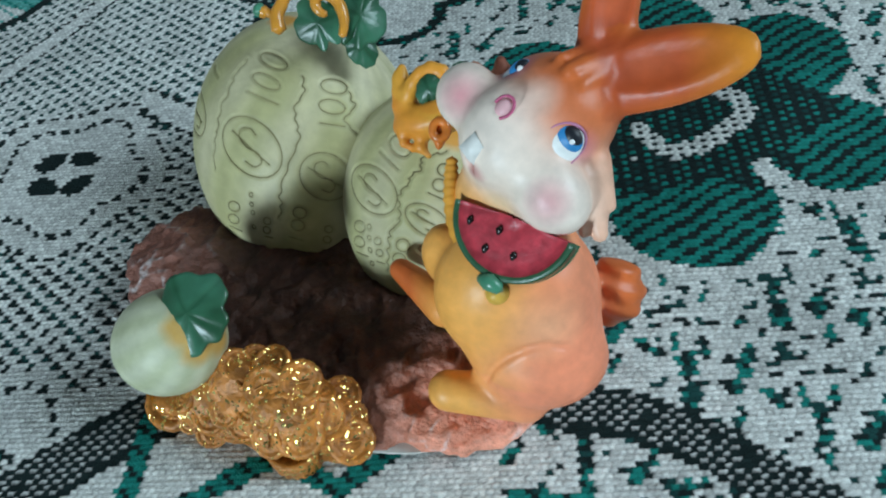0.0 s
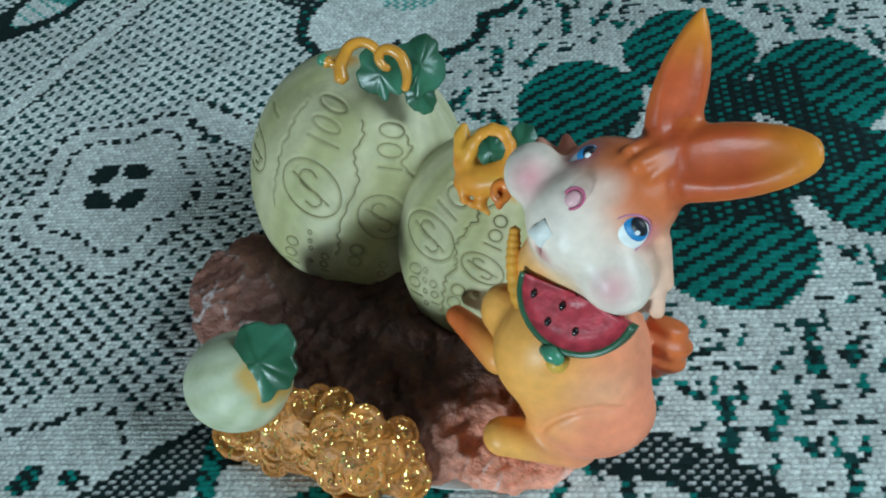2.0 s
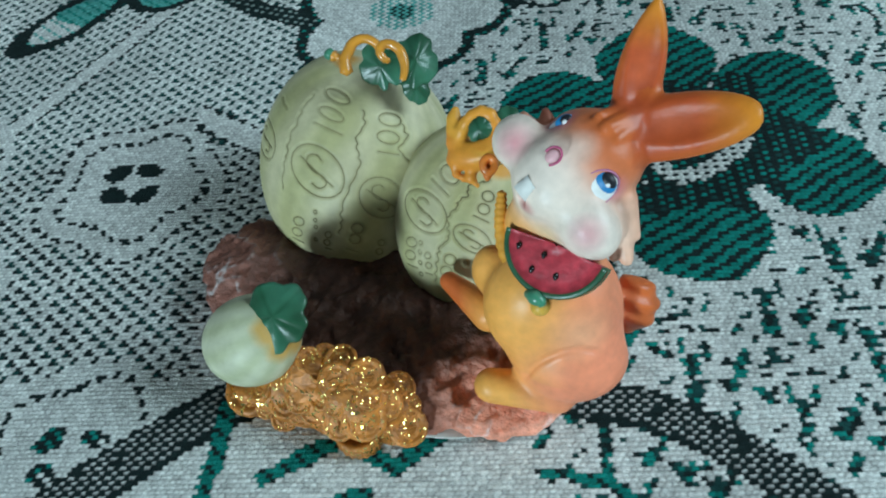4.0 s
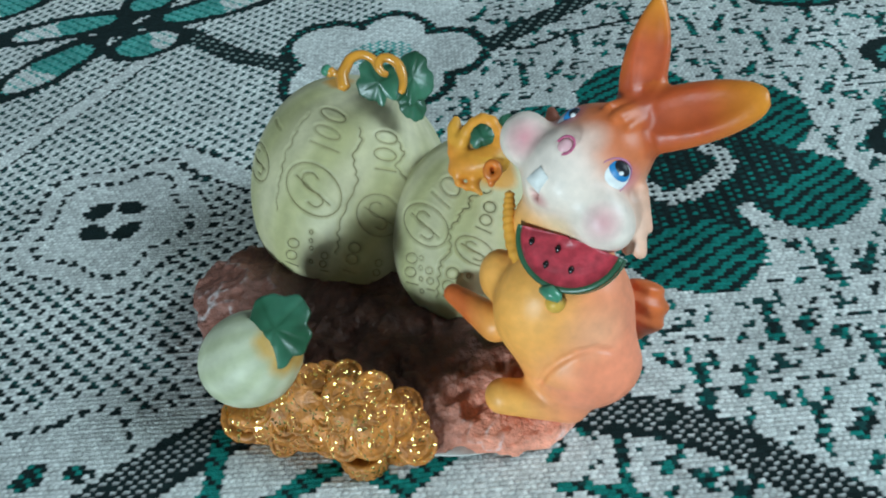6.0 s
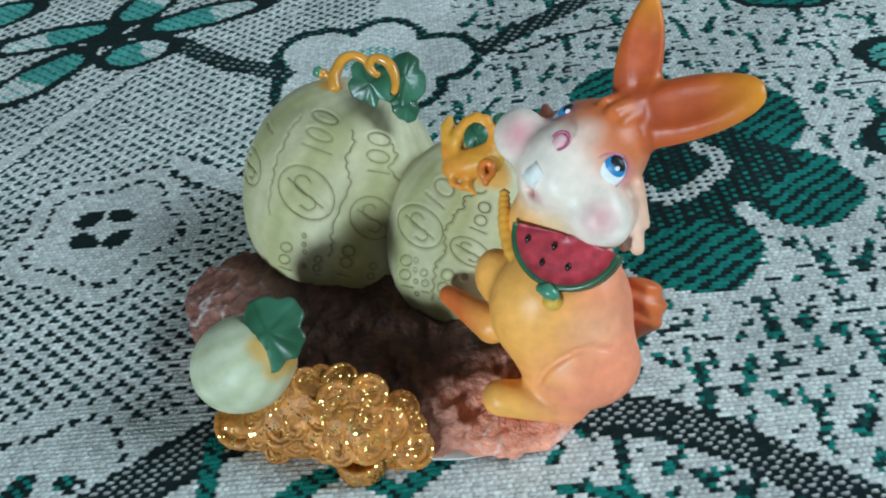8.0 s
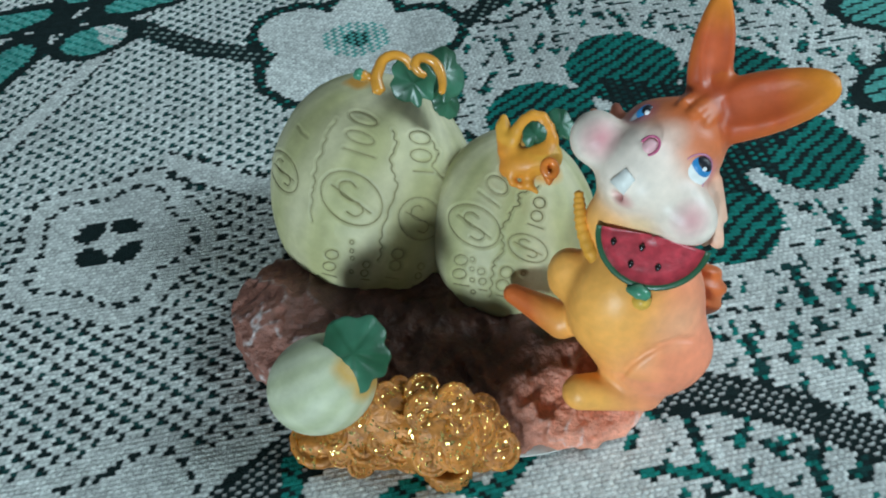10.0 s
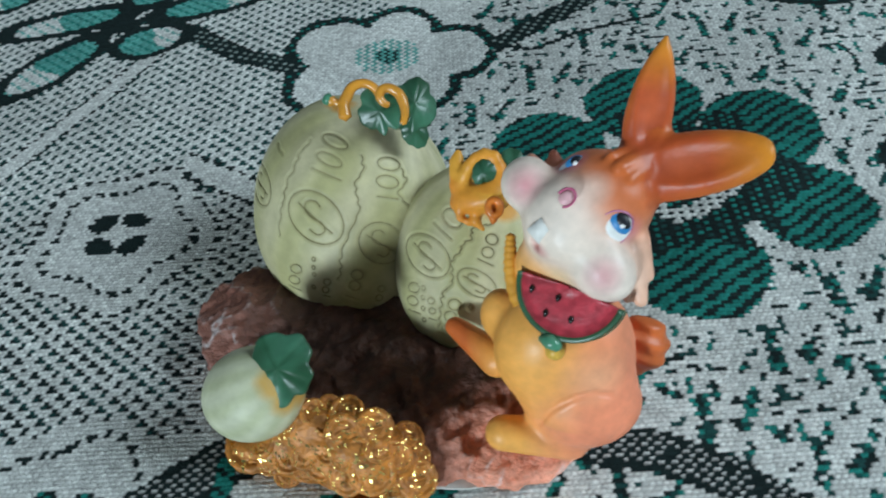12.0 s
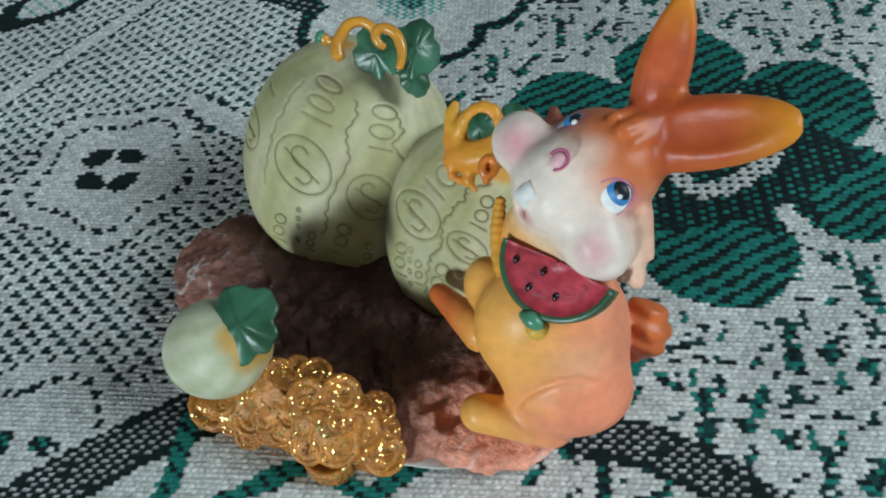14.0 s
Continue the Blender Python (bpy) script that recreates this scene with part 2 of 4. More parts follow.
def tube_mesh(name, paths, mat, parent, label=""):
    v, f, _ = join([tube(*q) for q in paths])
    tri = [q[:3] if q[2] == q[3] else q for q in f.tolist()]
    me = bpy.data.meshes.new(name)
    me.from_pydata((v * MM).tolist(), [], tri)
    me.polygons.foreach_set("use_smooth", np.full(len(me.polygons), True))
    me.materials.append(mat)
    ob = new(name, me)
    ob.parent = parent
    if label:
        ob["label"] = label
    return ob


# ---- room ----
FLOOR_Z = -0.75
X0, X1, Y0, Y1, TOP = -1.9, 1.68, -1.68, 2.0, 1.85
tagged(part("floor", box(X0, X1, Y0, Y1, FLOOR_Z - 0.1, FLOOR_Z), BOARD), "brown boarded floor of a plain room", "floor", kind="structure")
tagged(part("ceiling", box(X0, X1, Y0, Y1, TOP + 0.35, TOP + 0.45), PLASTER), "plain white plastered ceiling", "ceiling", kind="structure")
tagged(part("wall_west", box(X0 - 0.15, X0, Y0, Y1, FLOOR_Z, TOP + 0.35), PLASTER), "plain pale plastered wall", "wall", kind="structure")
tagged(part("wall_north", box(X0, X1, Y1, Y1 + 0.15, FLOOR_Z, TOP + 0.35), PLASTER), "plain pale plastered wall", "wall", kind="structure")


def wall_with_window(name, window, turned, at, wide, high, lo, hi, face, out):
    """A wall with a framed opening; turned: it runs along y and not along x."""
    a0, a1 = (at.y if turned else at.x) - wide / 2, (at.y if turned else at.x) + wide / 2
    z0, z1 = at.z - high / 2, at.z + high / 2
    put = (lambda p, q, r, t, d0, d1: box(min(d0, d1), max(d0, d1), p, q, r, t)) if turned else (lambda p, q, r, t, d0, d1: box(p, q, min(d0, d1), max(d0, d1), r, t))
    whole = bmesh.new()
    for p, q, r, t in ((lo, a0, FLOOR_Z, TOP + 0.35), (a1, hi, FLOOR_Z, TOP + 0.35), (a0, a1, FLOOR_Z, z0), (a0, a1, z1, TOP + 0.35)):
        piece = bpy.data.meshes.new("piece")
        bm = put(p, q, r, t, face, face + out * 0.2)
        bm.to_mesh(piece)
        bm.free()
        whole.from_mesh(piece)
        bpy.data.meshes.remove(piece)
    tagged(part(name, whole, PLASTER), "plain pale plastered wall with a window opening", "wall", kind="structure")
    w = tagged(new(window), "white painted window that lets daylight in", "window", kind="structure")
    for p, q, r, t in ((a0, a0 + 0.05, z0, z1), (a1 - 0.05, a1, z0, z1), (a0 + 0.05, a1 - 0.05, z0, z0 + 0.05), (a0 + 0.05, a1 - 0.05, z1 - 0.05, z1)):
        part("window_frame", put(p, q, r, t, face + out * 0.06, face + out * 0.12), FRAME, w)


wall_with_window("wall_south", "window_1", False, SOUTH_AT, SOUTH_W, SOUTH_H, X0, X1, Y0, -1)
wall_with_window("wall_east", "window_2", True, EAST_AT, EAST_W, EAST_H, Y0, Y1, X1, 1)

# ---- table ----
table = tagged(new("table"), "wooden table under a woven cloth", "table")
part("tabletop", box(-0.55, 0.60, -0.15, 0.75, -0.035, -0.0045, 0.004), WOOD, table)
for x in (-0.50, 0.55):
    for y in (-0.10, 0.70):
        part("leg", box(x - 0.03, x + 0.03, y - 0.03, y + 0.03, FLOOR_Z, -0.035, 0.003), WOOD, table)

# ---- tablecloth: every stitch is a raised bump, coloured by the woven pattern ----
CX, CY = 1.40, 1.12
WHITE, DARK, GREEN, TEAL, MIST, SPRUCE, PIP = 0, 1, 2, 3, 4, 5, 6
SHADES = np.array([(0.68, 0.69, 0.66), (0.009, 0.018, 0.018), (0.012, 0.185, 0.155), (0.10, 0.36, 0.32), (0.25, 0.32, 0.30), (0.012, 0.055, 0.052), (0.62, 0.63, 0.61)])


def seg(x, y, pts):
    """Distance to a polyline."""
    d = np.full(x.shape, 1e9)
    for (ax, ay), (bx, by) in zip(pts[:-1], pts[1:]):
        h = np.clip(((x - ax) * (bx - ax) + (y - ay) * (by - ay)) / ((bx - ax) ** 2 + (by - ay) ** 2), 0, 1)
        d = np.minimum(d, np.hypot(x - ax - h * (bx - ax), y - ay - h * (by - ay)))
    return d


def oval(x, y, cx, cy, a, b, deg):
    """Signed distance, roughly, to a turned ellipse."""
    c, s = math.cos(radians(deg)), math.sin(radians(deg))
    u, v = ((x - cx) * c + (y - cy) * s) / a, (-(x - cx) * s + (y - cy) * c) / b
    return (np.hypot(u, v) - 1) * min(a, b)


def weave(x, y, i, j):
    """The thread that shows at each stitch."""
    rs = np.random.RandomState(11)
    k = np.full(x.shape, WHITE)
    wob = 0.7 * np.sin(x * 0.31 + y * 0.17) + 0.5 * np.sin(y * 0.43 - x * 0.2)
    dots = (((i % 4 == 0) & (j % 4 == 0)) | ((i % 4 == 2) & (j % 4 == 2)))
    # lace ground: a lattice of dark holes, with plain bands between its fields
    lace = (x < -18 + 0.12 * (y - 200)) & (y > 147 + 0.0006 * (x + 60) ** 2)
    band = np.abs((x + 107) * 0.87 - (y - 272) * 0.5) < 3.2
    field = lace & ~band
    r_fl, th = np.hypot(x + 78, (y - 213)), np.arctan2(y - 213, x + 78)
    petal = 20.0 + 2.2 * np.cos(5 * th + 0.6)
    ring2 = 27.0 + 2.4 * np.cos(5 * th + 0.6)
    edge_band = (np.abs((x + 55) * 0.5 + (y - 236) * 0.86) < 4.2) & (x > -66) & (x < -26)
    field &= (r_fl > ring2 + 2) & ~edge_band
    side = (x > -52) & (y < 232)
    dots |= (((i % 4 == 0) & (j % 4 == 1)) | ((i % 4 == 2) & (j % 4 == 3))) & (rs.rand(*x.shape) < 0.97)
    dots |= (((i % 4 == 1) & (j % 4 == 0)) | ((i % 4 == 3) & (j % 4 == 2))) & (rs.rand(*x.shape) < np.where(y < 205, 0.8, 0.42))
    # dots far back all go teal, with the haze there put into their colour
    k = np.where(field & dots & ~side, np.where((y > 222) | ((i + j) % 3 == 0), SPRUCE, DARK), k)
    k = np.where(field & side & dots & (rs.rand(*x.shape) < 0.8), DARK, k)
    ringdots = (np.abs(r_fl - petal) < 0.95) & (np.sin(th * 34) > -0.35)
    ringdots |= (np.abs(r_fl - ring2) < 1.0) & (np.sin(th * 44 + 1) > -0.3)
    ringdots |= (np.abs(np.abs((x + 107) * 0.87 - (y - 272) * 0.5) - 3.6) < 0.7) & lace & ((j % 3) != 0) & (r_fl > ring2)
    ringdots |= (np.abs(np.abs((x + 55) * 0.5 + (y - 236) * 0.86) - 4.4) < 0.8) & (x > -66) & (x < -26) & ((i % 3) != 0)
    k = np.where(ringdots, DARK, k)
    for ox, oy, deg in ((-5.6, 4.8, 35), (3.6, 5.6, -20), (-5.2, -4.2, -20), (4.6, -4.0, 35)):
        k = np.where(oval(x, y, -78 + ox, 213 + oy, 4.5, 3.1, deg) + wob * 0.3 < 0, DARK, k)
    # a second small lace flower far to the side, and one near the front hem
    for cx, cy in ((-146, 226), (-70, 127.5), (-128, 172)):
        rr, tt = np.hypot(x - cx, y - cy), np.arctan2(y - cy, x - cx)
        near = rr < 25
        k = np.where(near, WHITE, k)
        k = np.where((np.abs(rr - 20 - 2 * np.cos(5 * tt)) < 0.9) & (np.sin(tt * 34) > -0.3) & (y > 128), DARK, k)
        for ox, oy, deg in ((-5.6, 4.4, 35), (4.2, 4.4, -20), (-5.0, -4.2, -20), (4.6, -4.0, 35)):
            k = np.where(oval(x, y, cx + ox, cy + oy, 4.0, 2.7, deg) + wob * 0.3 < 0, np.where((i + j) % 3 == 0, GREEN, DARK), k)
    # twig ground: short broken strokes
    twig = (x > 34 + 0.0 * y) & (y < 330) | ((y > 238) & (x > 26))
    twig |= (x > 8) & (y > 225) & (y < 262)
    stroke = np.zeros(x.shape, bool)
    tint = np.zeros(x.shape, bool)
    # one sprig, repeated on a slanted lattice: (start, end, half width, green) about its small flower
    sprig = (((0.2, 8.5), (0.5, 14.5), 1.05, 1), ((0.3, 14.5), (0.0, 20.5), 0.85, 1), ((2.8, -10.5), (2.2, -22.0), 1.15, 1), ((-6.2, 2.6), (-8.6, -1.4), 1.2, 1),
             ((-9.2, -2.8), (-11.2, -5.4), 1.9, 1), ((-5.4, -7.2), (-4.0, -8.6), 1.5, 1), ((-2.6, -6.5), (-2.8, -10.4), 0.8, 1), ((0.4, -6.0), (0.2, -9.6), 0.8, 1),
             ((5.8, -6.6), (5.6, -10.6), 0.8, 1), ((7.8, 3.0), (9.4, 6.2), 1.0, 1), ((6.2, -2.6), (8.8, -3.4), 0.7, 0), ((-3.2, -0.6), (-0.6, 0.9), 0.85, 0), ((0.6, 0.4), (3.0, 1.6), 0.8, 0),
             ((-1.6, 2.8), (0.2, 3.6), 0.75, 0), ((1.4, -2.4), (3.6, -2.8), 0.7, 0), ((-3.6, -3.2), (-2.2, -3.0), 0.6, 0), ((-4.2, 5.6), (-3.4, 6.2), 0.7, 0), ((3.8, 5.2), (4.8, 5.0), 0.7, 0),
             ((-8.0, 8.0), (-7.0, 9.6), 0.9, 1), ((6.6, 12.4), (7.6, 11.6), 0.7, 0), ((-5.6, 13.0), (-4.8, 12.4), 0.6, 0), ((9.6, -12.4), (10.2, -11.6), 0.6, 0), ((-2.2, -15.2), (-3.0, -16.4), 0.6, 0))
    for a in range(-12, 13):
        for b in range(-12, 13):
            cx, cy = 67.2 + 21.0 * a + 19.8 * b, 158.9 - 12.4 * a + 16.6 * b
            if not (-5 < cx < 225 and 80 < cy < 350):
                continue
            near = (np.abs(x - cx) < 16) & (np.abs(y - cy) < 26)
            xn, yn = x[near], y[near]
            jx, jy = rs.uniform(-0.5, 0.5, 2)
            for (ax, ay), (bx, by), w, g in sprig:
                hit = seg(xn, yn, [(cx + ax + jx, cy + ay + jy), (cx + bx + jx, cy + by + jy)]) < w + rs.uniform(-0.12, 0.12)
                stroke[near] |= hit
                if g:
                    tint[near] |= hit
    flecks = (rs.rand(*x.shape) < 0.012)
    st = twig & ((stroke & (rs.rand(*x.shape) < 0.9)) | flecks)
    k = np.where(st, np.where(tint & (rs.rand(*x.shape) < 0.34), GREEN, np.where(rs.rand(*x.shape) < 0.5, SPRUCE, DARK)), k)
    # the arched band with white pips
    arc = seg(x, y, [(-80.5, 106.5), (-64.5, 119.5), (-50.5, 130.5), (-37, 139.8), (-12, 148), (20, 147), (46, 138.5), (57, 137), (71, 130), (82, 121), (94, 112), (112, 97)])
    k = np.where((arc < 10.5) & (k != DARK) & (arc > 5.0) & (y < 175) & (x < 40), WHITE, k)
    k = np.where(arc < np.where(x < 0, 6.2, 5.0), np.where((arc < np.where(x < 0, 4.9, 3.9)) & ((i + j) % 2 == 0) & (rs.rand(*x.shape) < 0.93), PIP, DARK), k)
    # leaf strokes below the arch
    for pts, w in (([(-35, 140), (-37, 118)], 2.0), ([(-24, 122), (-8, 131)], 2.2), ([(-8, 131), (4, 124), (14, 131)], 2.0), ([(60, 112), (48, 120), (36, 122)], 1.3), ([(-16, 112), (-2, 118)], 2.5)):
        k = np.where((seg(x, y, pts) + wob * 0.4 < w) & (y < 141), np.where((i + j) % 4 == 0, DARK, GREEN), k)
    # white five-petalled flower with a dark outline
    f2 = np.full(x.shape, 1e9)
    for a, dist, r in ((2, 20, 15.5), (76, 17, 13.0), (152, 20, 16.0), (222, 20, 17.5), (297, 18, 15.0)):
        f2 = np.minimum(f2, np.hypot(x + 4 - 1.05 * dist * math.cos(radians(a)), y - 290 - dist * math.sin(radians(a))) - r)
    f2 = np.minimum(f2, np.hypot(x + 4, y - 290) - 14) + wob * 0.5
    k = np.where(f2 < 2.2, WHITE, k)
    k = np.where(np.abs(f2) < 2.1, np.where((i * 3 + j) % 7 == 0, GREEN, DARK), k)
    core = np.hypot((x + 4) / 1.15, y - 291)
    k = np.where((core < 10) & ((i + j) % 2 == 0), TEAL, k)
    k = np.where((core < 4) & ((i + j) % 2 == 1), DARK, k)
    # stems
    stem = np.minimum(seg(x, y, [(-92, 326), (-78, 317), (-56, 298), (-36, 288)]), seg(x, y, [(26, 289), (34, 293), (53, 306), (74, 321), (100, 345)]))
    k = np.where((stem < 4.2) & (f2 > 0), np.where((stem < 3.0) & (((i + 2 * j) % 5) == 0), MIST, DARK), k)
    k = np.where((seg(x, y, [(30, 293), (46, 288), (62, 296), (88, 301)]) < 1.0) & (f2 > 0), DARK, k)
    # teal leaves round a dark heart
    for cx, cy, a, b, deg in ((-126, 301, 23, 9.0, 50), (-92, 313, 14, 9.5, 15), (-70, 337, 25, 8.5, 18), (-128, 330, 25, 8.0, 12), (-96, 350, 16, 9, 60), (-160, 352, 20, 10, 30)):
        o = oval(x, y, cx, cy, a, b, deg) + wob * 0.4
        tip = (x - cx) * math.cos(radians(deg)) + (y - cy) * math.sin(radians(deg))
        toward = tip if cx < -106 else -tip
        k = np.where(o < 0, np.where((toward > -2 + wob * 2), np.where((i + j) % 4 == 0, GREEN, TEAL), np.where((i + j) % 5 == 0, TEAL, WHITE)), k)
        k = np.where(np.abs(o) < 1.7, DARK, k)
    k = np.where(np.hypot((x + 106) / 1.5, y - 325) < 5.5, DARK, k)
    # large green flower
    ga = np.full(x.shape, 1e9)
    for cx, cy, r in ((46, 236, 17.0), (77, 254, 18.0), (109, 239, 17.5), (113, 206, 16.5), (78, 188, 18.5), (52, 207, 15.0)):
        ga = np.minimum(ga, np.hypot((x - cx), y - cy) - r)
    ga = np.minimum(ga, np.hypot(x - 84, y - 220) - 22) + wob * 0.5
    rib = ((x * 0.545 - y * 0.84) / 3.5 + 0.10 * wob) % 1.0
    heart = np.hypot((x - 84) / 1.05, y - 220)
    petals = np.where(rib < 0.58, GREEN, DARK)
    pips = np.where((i % 2 == 0) & ((j + (i // 2)) % 2 == 0), np.where(rs.rand(*x.shape) < 0.55, GREEN, SPRUCE), DARK)
    inner = heart < 28 + 4.5 * np.cos(6 * np.arctan2(y - 220, x - 84) + 0.4) + wob
    body = np.where(inner, pips, petals)
    ring = seg(x, y, [(70.5, 214.5), (73.5, 208.5), (77.5, 205.0), (82, 206.3), (87.5, 209.3), (93, 213.6), (96.4, 219), (95.6, 223.6), (91.5, 226.2)]) + 0.3 * wob < 2.5
    body = np.where(ring, np.where((i % 2 == 0) & (j % 2 == 0), DARK, WHITE), body)
    k = np.where(ga < 0, body, k)
    k = np.where((ga > 0) & (ga < 3.5) & (rs.rand(*x.shape) < 0.75), WHITE, k)
    # teal patches far behind
    for cx, cy, a, b, deg in ((144, 316, 22, 15, -20), (172, 262, 20, 13, -30), (156, 226, 19, 11, 25), (186, 238, 16, 11, -60)):
        o = oval(x, y, cx, cy, a, b, deg) + wob * 0.5
        rr = ((x * 0.3 - y * 0.95) / 4.2) % 1.0
        k = np.where(o < 0, np.where(rr < 0.75, TEAL if cy < 300 else GREEN, DARK), k)
        k = np.where(np.abs(o + 1.2) < 1.5, DARK, k)
    return k


def build_cloth():
    n_i, n_j, sub = 292, 300, 3
    gx, gy = np.meshgrid(np.arange(n_i * sub + 1), np.arange(n_j * sub + 1), indexing="ij")
    ii, jj = np.meshgrid(np.arange(n_i), np.arange(n_j), indexing="ij")
    ox, oy = -196.0, 58.0
    kx = ox + (ii + 0.5 + 0.16 * (jj % 2 - 0.5)) * CX
    ky = oy + (jj + 0.5) * CY
    kinds = weave(kx, ky, ii, jj)
    rs = np.random.RandomState(4)
    tone = SHADES[kinds] * (1 + rs.uniform(-0.20, 0.20, kinds.shape))[..., None]
    high = rs.uniform(0.75, 1.25, kinds.shape) * np.where((kinds == DARK) | (kinds == SPRUCE), 0.5, np.where(kinds == WHITE, 1.0, 0.9))
    v = gy / sub
    cj = np.clip(np.floor(v).astype(int), 0, n_j - 1)
    u = gx / sub - 0.16 * (cj % 2 - 0.5)
    ci = np.clip(np.floor(u).astype(int), 0, n_i - 1)
    fu, fv = u - np.floor(u), v - np.floor(v)
    z = 0.36 * np.sqrt(np.clip(np.sin(np.pi * np.clip(fu * 0.84 + 0.08, 0, 1)), 0, 1)) * np.sin(np.pi * np.clip(fv * 0.72 + 0.14, 0, 1)) * high[ci, cj]
    x, y = ox + gx * CX / sub, oy + gy * CY / sub
    wave = 0.35 * np.sin(x * 0.045 + 0.6) * np.sin(y * 0.037) + 0.2 * np.sin(x * 0.11 - y * 0.07)
    yy = y + 0.22 * np.sin(gx * 2.1 + gy) * 0.4
    xx = x + 0.16 * np.sin(gy * 1.3 + gx * 0.7) + 0.5 * np.sin(y * 0.05)
    fade = np.clip(np.minimum.reduce([x + 196, 213 - x, y - 58, 394 - y]) / 6, 0, 1)
    verts = np.stack([xx, yy, (z - 0.75 + wave) * fade - 0.9 * (1 - fade)], -1).reshape(-1, 3)
    cols = tone[ci, cj]
    gap = (fu < 0.3) | ((fv < 0.17) & (rs.rand(*kinds.shape)[ci, cj] < 0.8))
    under = rs.uniform(0.55, 0.90, kinds.shape)[ci, cj]
    # gap edges darkened: the thread beneath and the shade between stitches in one tone
    cols = np.where((gap & (kinds[ci, cj] != DARK))[..., None], cols * np.where(kinds[ci, cj] == WHITE, under, 0.5 + 0.5 * under)[..., None], cols)
    pip = (kinds[ci, cj] == PIP)[..., None]
    cols = np.where(pip & (fv < 0.5)[..., None], cols * 0.5, cols)
    cols = np.where(pip & ((fu < 0.25) | (fv < 0.3))[..., None], SHADES[DARK], cols).reshape(-1, 3)
    w = n_j * sub + 1
    a = (np.arange(n_i * sub)[:, None] * w + np.arange(n_j * sub)[None]).ravel()
    faces = np.stack([a, a + w, a + w + 1, a + 1], -1)
    return verts, faces, cols


tablecloth = tagged(new("tablecloth"), "white and green woven floral tablecloth spread over the table", "tablecloth")
v_, f_, c_ = build_cloth()
link_mesh("woven_middle", v_, f_, CLOTH, tablecloth, colors=c_)
hx0, hx1, hy0, hy1 = -196.0, -196 + 292 * CX, 58.0, 58 + 300 * CY
ov, of, oc = [], [], []
rs_ = np.random.RandomState(9)
for x0, x1, y0, y1 in ((-555, hx0, -155, 755), (hx1, 605, -155, 755), (hx0, hx1, -155, hy0), (hx0, hx1, hy1, 755)):
    nx, ny = max(2, int((x1 - x0) / 6)), max(2, int((y1 - y0) / 6))
    px, py = np.meshgrid(np.linspace(x0, x1, nx + 1), np.linspace(y0, y1, ny + 1), indexing="ij")
    base = len(ov) and sum(len(q) for q in ov)
    ov.append(np.stack([px, py, np.full(px.shape, -0.95)], -1).reshape(-1, 3))
    dark = (np.sin(px * 0.09) * np.sin(py * 0.08) + 0.4 * np.sin(px * 0.21 + py * 0.13)) > 0.45
    oc.append(np.where(dark[..., None], SHADES[GREEN], SHADES[WHITE] * 0.8).reshape(-1, 3))
    a = (np.arange(nx)[:, None] * (ny + 1) + np.arange(ny)[None]).ravel() + base
    of.append(np.stack([a, a + ny + 1, a + ny + 2, a + 1], -1))
link_mesh("outer_cloth", np.vstack(ov), np.vstack(of), CLOTH, tablecloth, colors=np.vstack(oc))

# ---- figurine ----
figurine = tagged(new("figurine"), "painted resin rabbit figurine with money melons, standing on the cloth", "figurine")
figurine.location = (0, 0, 0)


# base of rock
def rock_field(p):
    x, y, z = p[..., 0], p[..., 1], p[..., 2]
    d2 = np.full(x.shape, 1e9)
    for cx, cy, r in ((-27, 172, 18.5), (-8, 172, 27), (12, 170, 36), (26, 147, 18.5), (34, 165, 17), (10, 150, 18)):
        d2 = smin(d2, np.hypot(x - cx, y - cy) - r, 6)
    n = noise3(p, 0.42, 1, 3)
    top = 7.6 + 4.8 * np.exp(-((x + 36) ** 2 + (y - 172) ** 2) / 120) + 2.4 * (0.5 - np.abs(n)) - 0.010 * np.clip(150 - y, 0, 30) ** 2
    d = np.maximum(d2 - 1.9 * (0.5 - np.abs(n)) + 0.10 * z, z - top)
    d = smin(-d, np.full(d.shape, 40.0), 0.1) * -1
    return np.maximum(d + 0.80 * np.abs(noise3(p, 1.2, 2, 2)), 0.6 - z)


rv, rf = surface(rock_field, (-52, 120, 0.0), (56, 214, 19), 0.65)
rim = np.clip((np.hypot((rv[:, 0] - 0) / 1.15, rv[:, 1] - 172) - 28) / 10, 0, 1)
front = np.clip((rv[:, 0] - 8) / 14, 0, 1) * np.clip((146 - rv[:, 1]) / 6, 0, 1)
left = np.clip((-24 - rv[:, 0]) / 10, 0, 1)
crest = np.clip((0.09 - np.abs(noise3(rv, 0.42, 1, 3))) * 9 + 0.5 * noise3(rv, 1.6, 3, 2) - 0.15, 0, 1)[:, None]
brown = np.array((0.088, 0.034, 0.022)) * (1 + 0.5 * noise3(rv, 0.9, 4, 3))[:, None]
rosy, salmon = np.array((0.23, 0.090, 0.064)), np.array((0.82, 0.31, 0.20))
cols = brown + (rosy - brown) * (np.maximum(left, rim * 0.75 * (rv[:, 0] > 14)))[:, None]
cols = cols + (salmon - cols) * np.maximum(front, rim * (rv[:, 0] > 20) * 0.6)[:, None]
cols = cols + (0.72 - cols) * crest * (np.maximum(left, front))[:, None] * 0.7
link_mesh("rock_base", rv, rf, ROCK, figurine, "dark brown rock base with a salmon rim", np.clip(cols, 0.01, 1))
sheet = bmesh.new()
ring = [sheet.verts.new(((15 + 29 * math.cos(a) + 2 * math.sin(3 * a)) * MM, (157.2 + 27.6 * math.sin(a)) * MM, 0.0002)) for a in np.linspace(0, 2 * math.pi, 48, endpoint=False)]
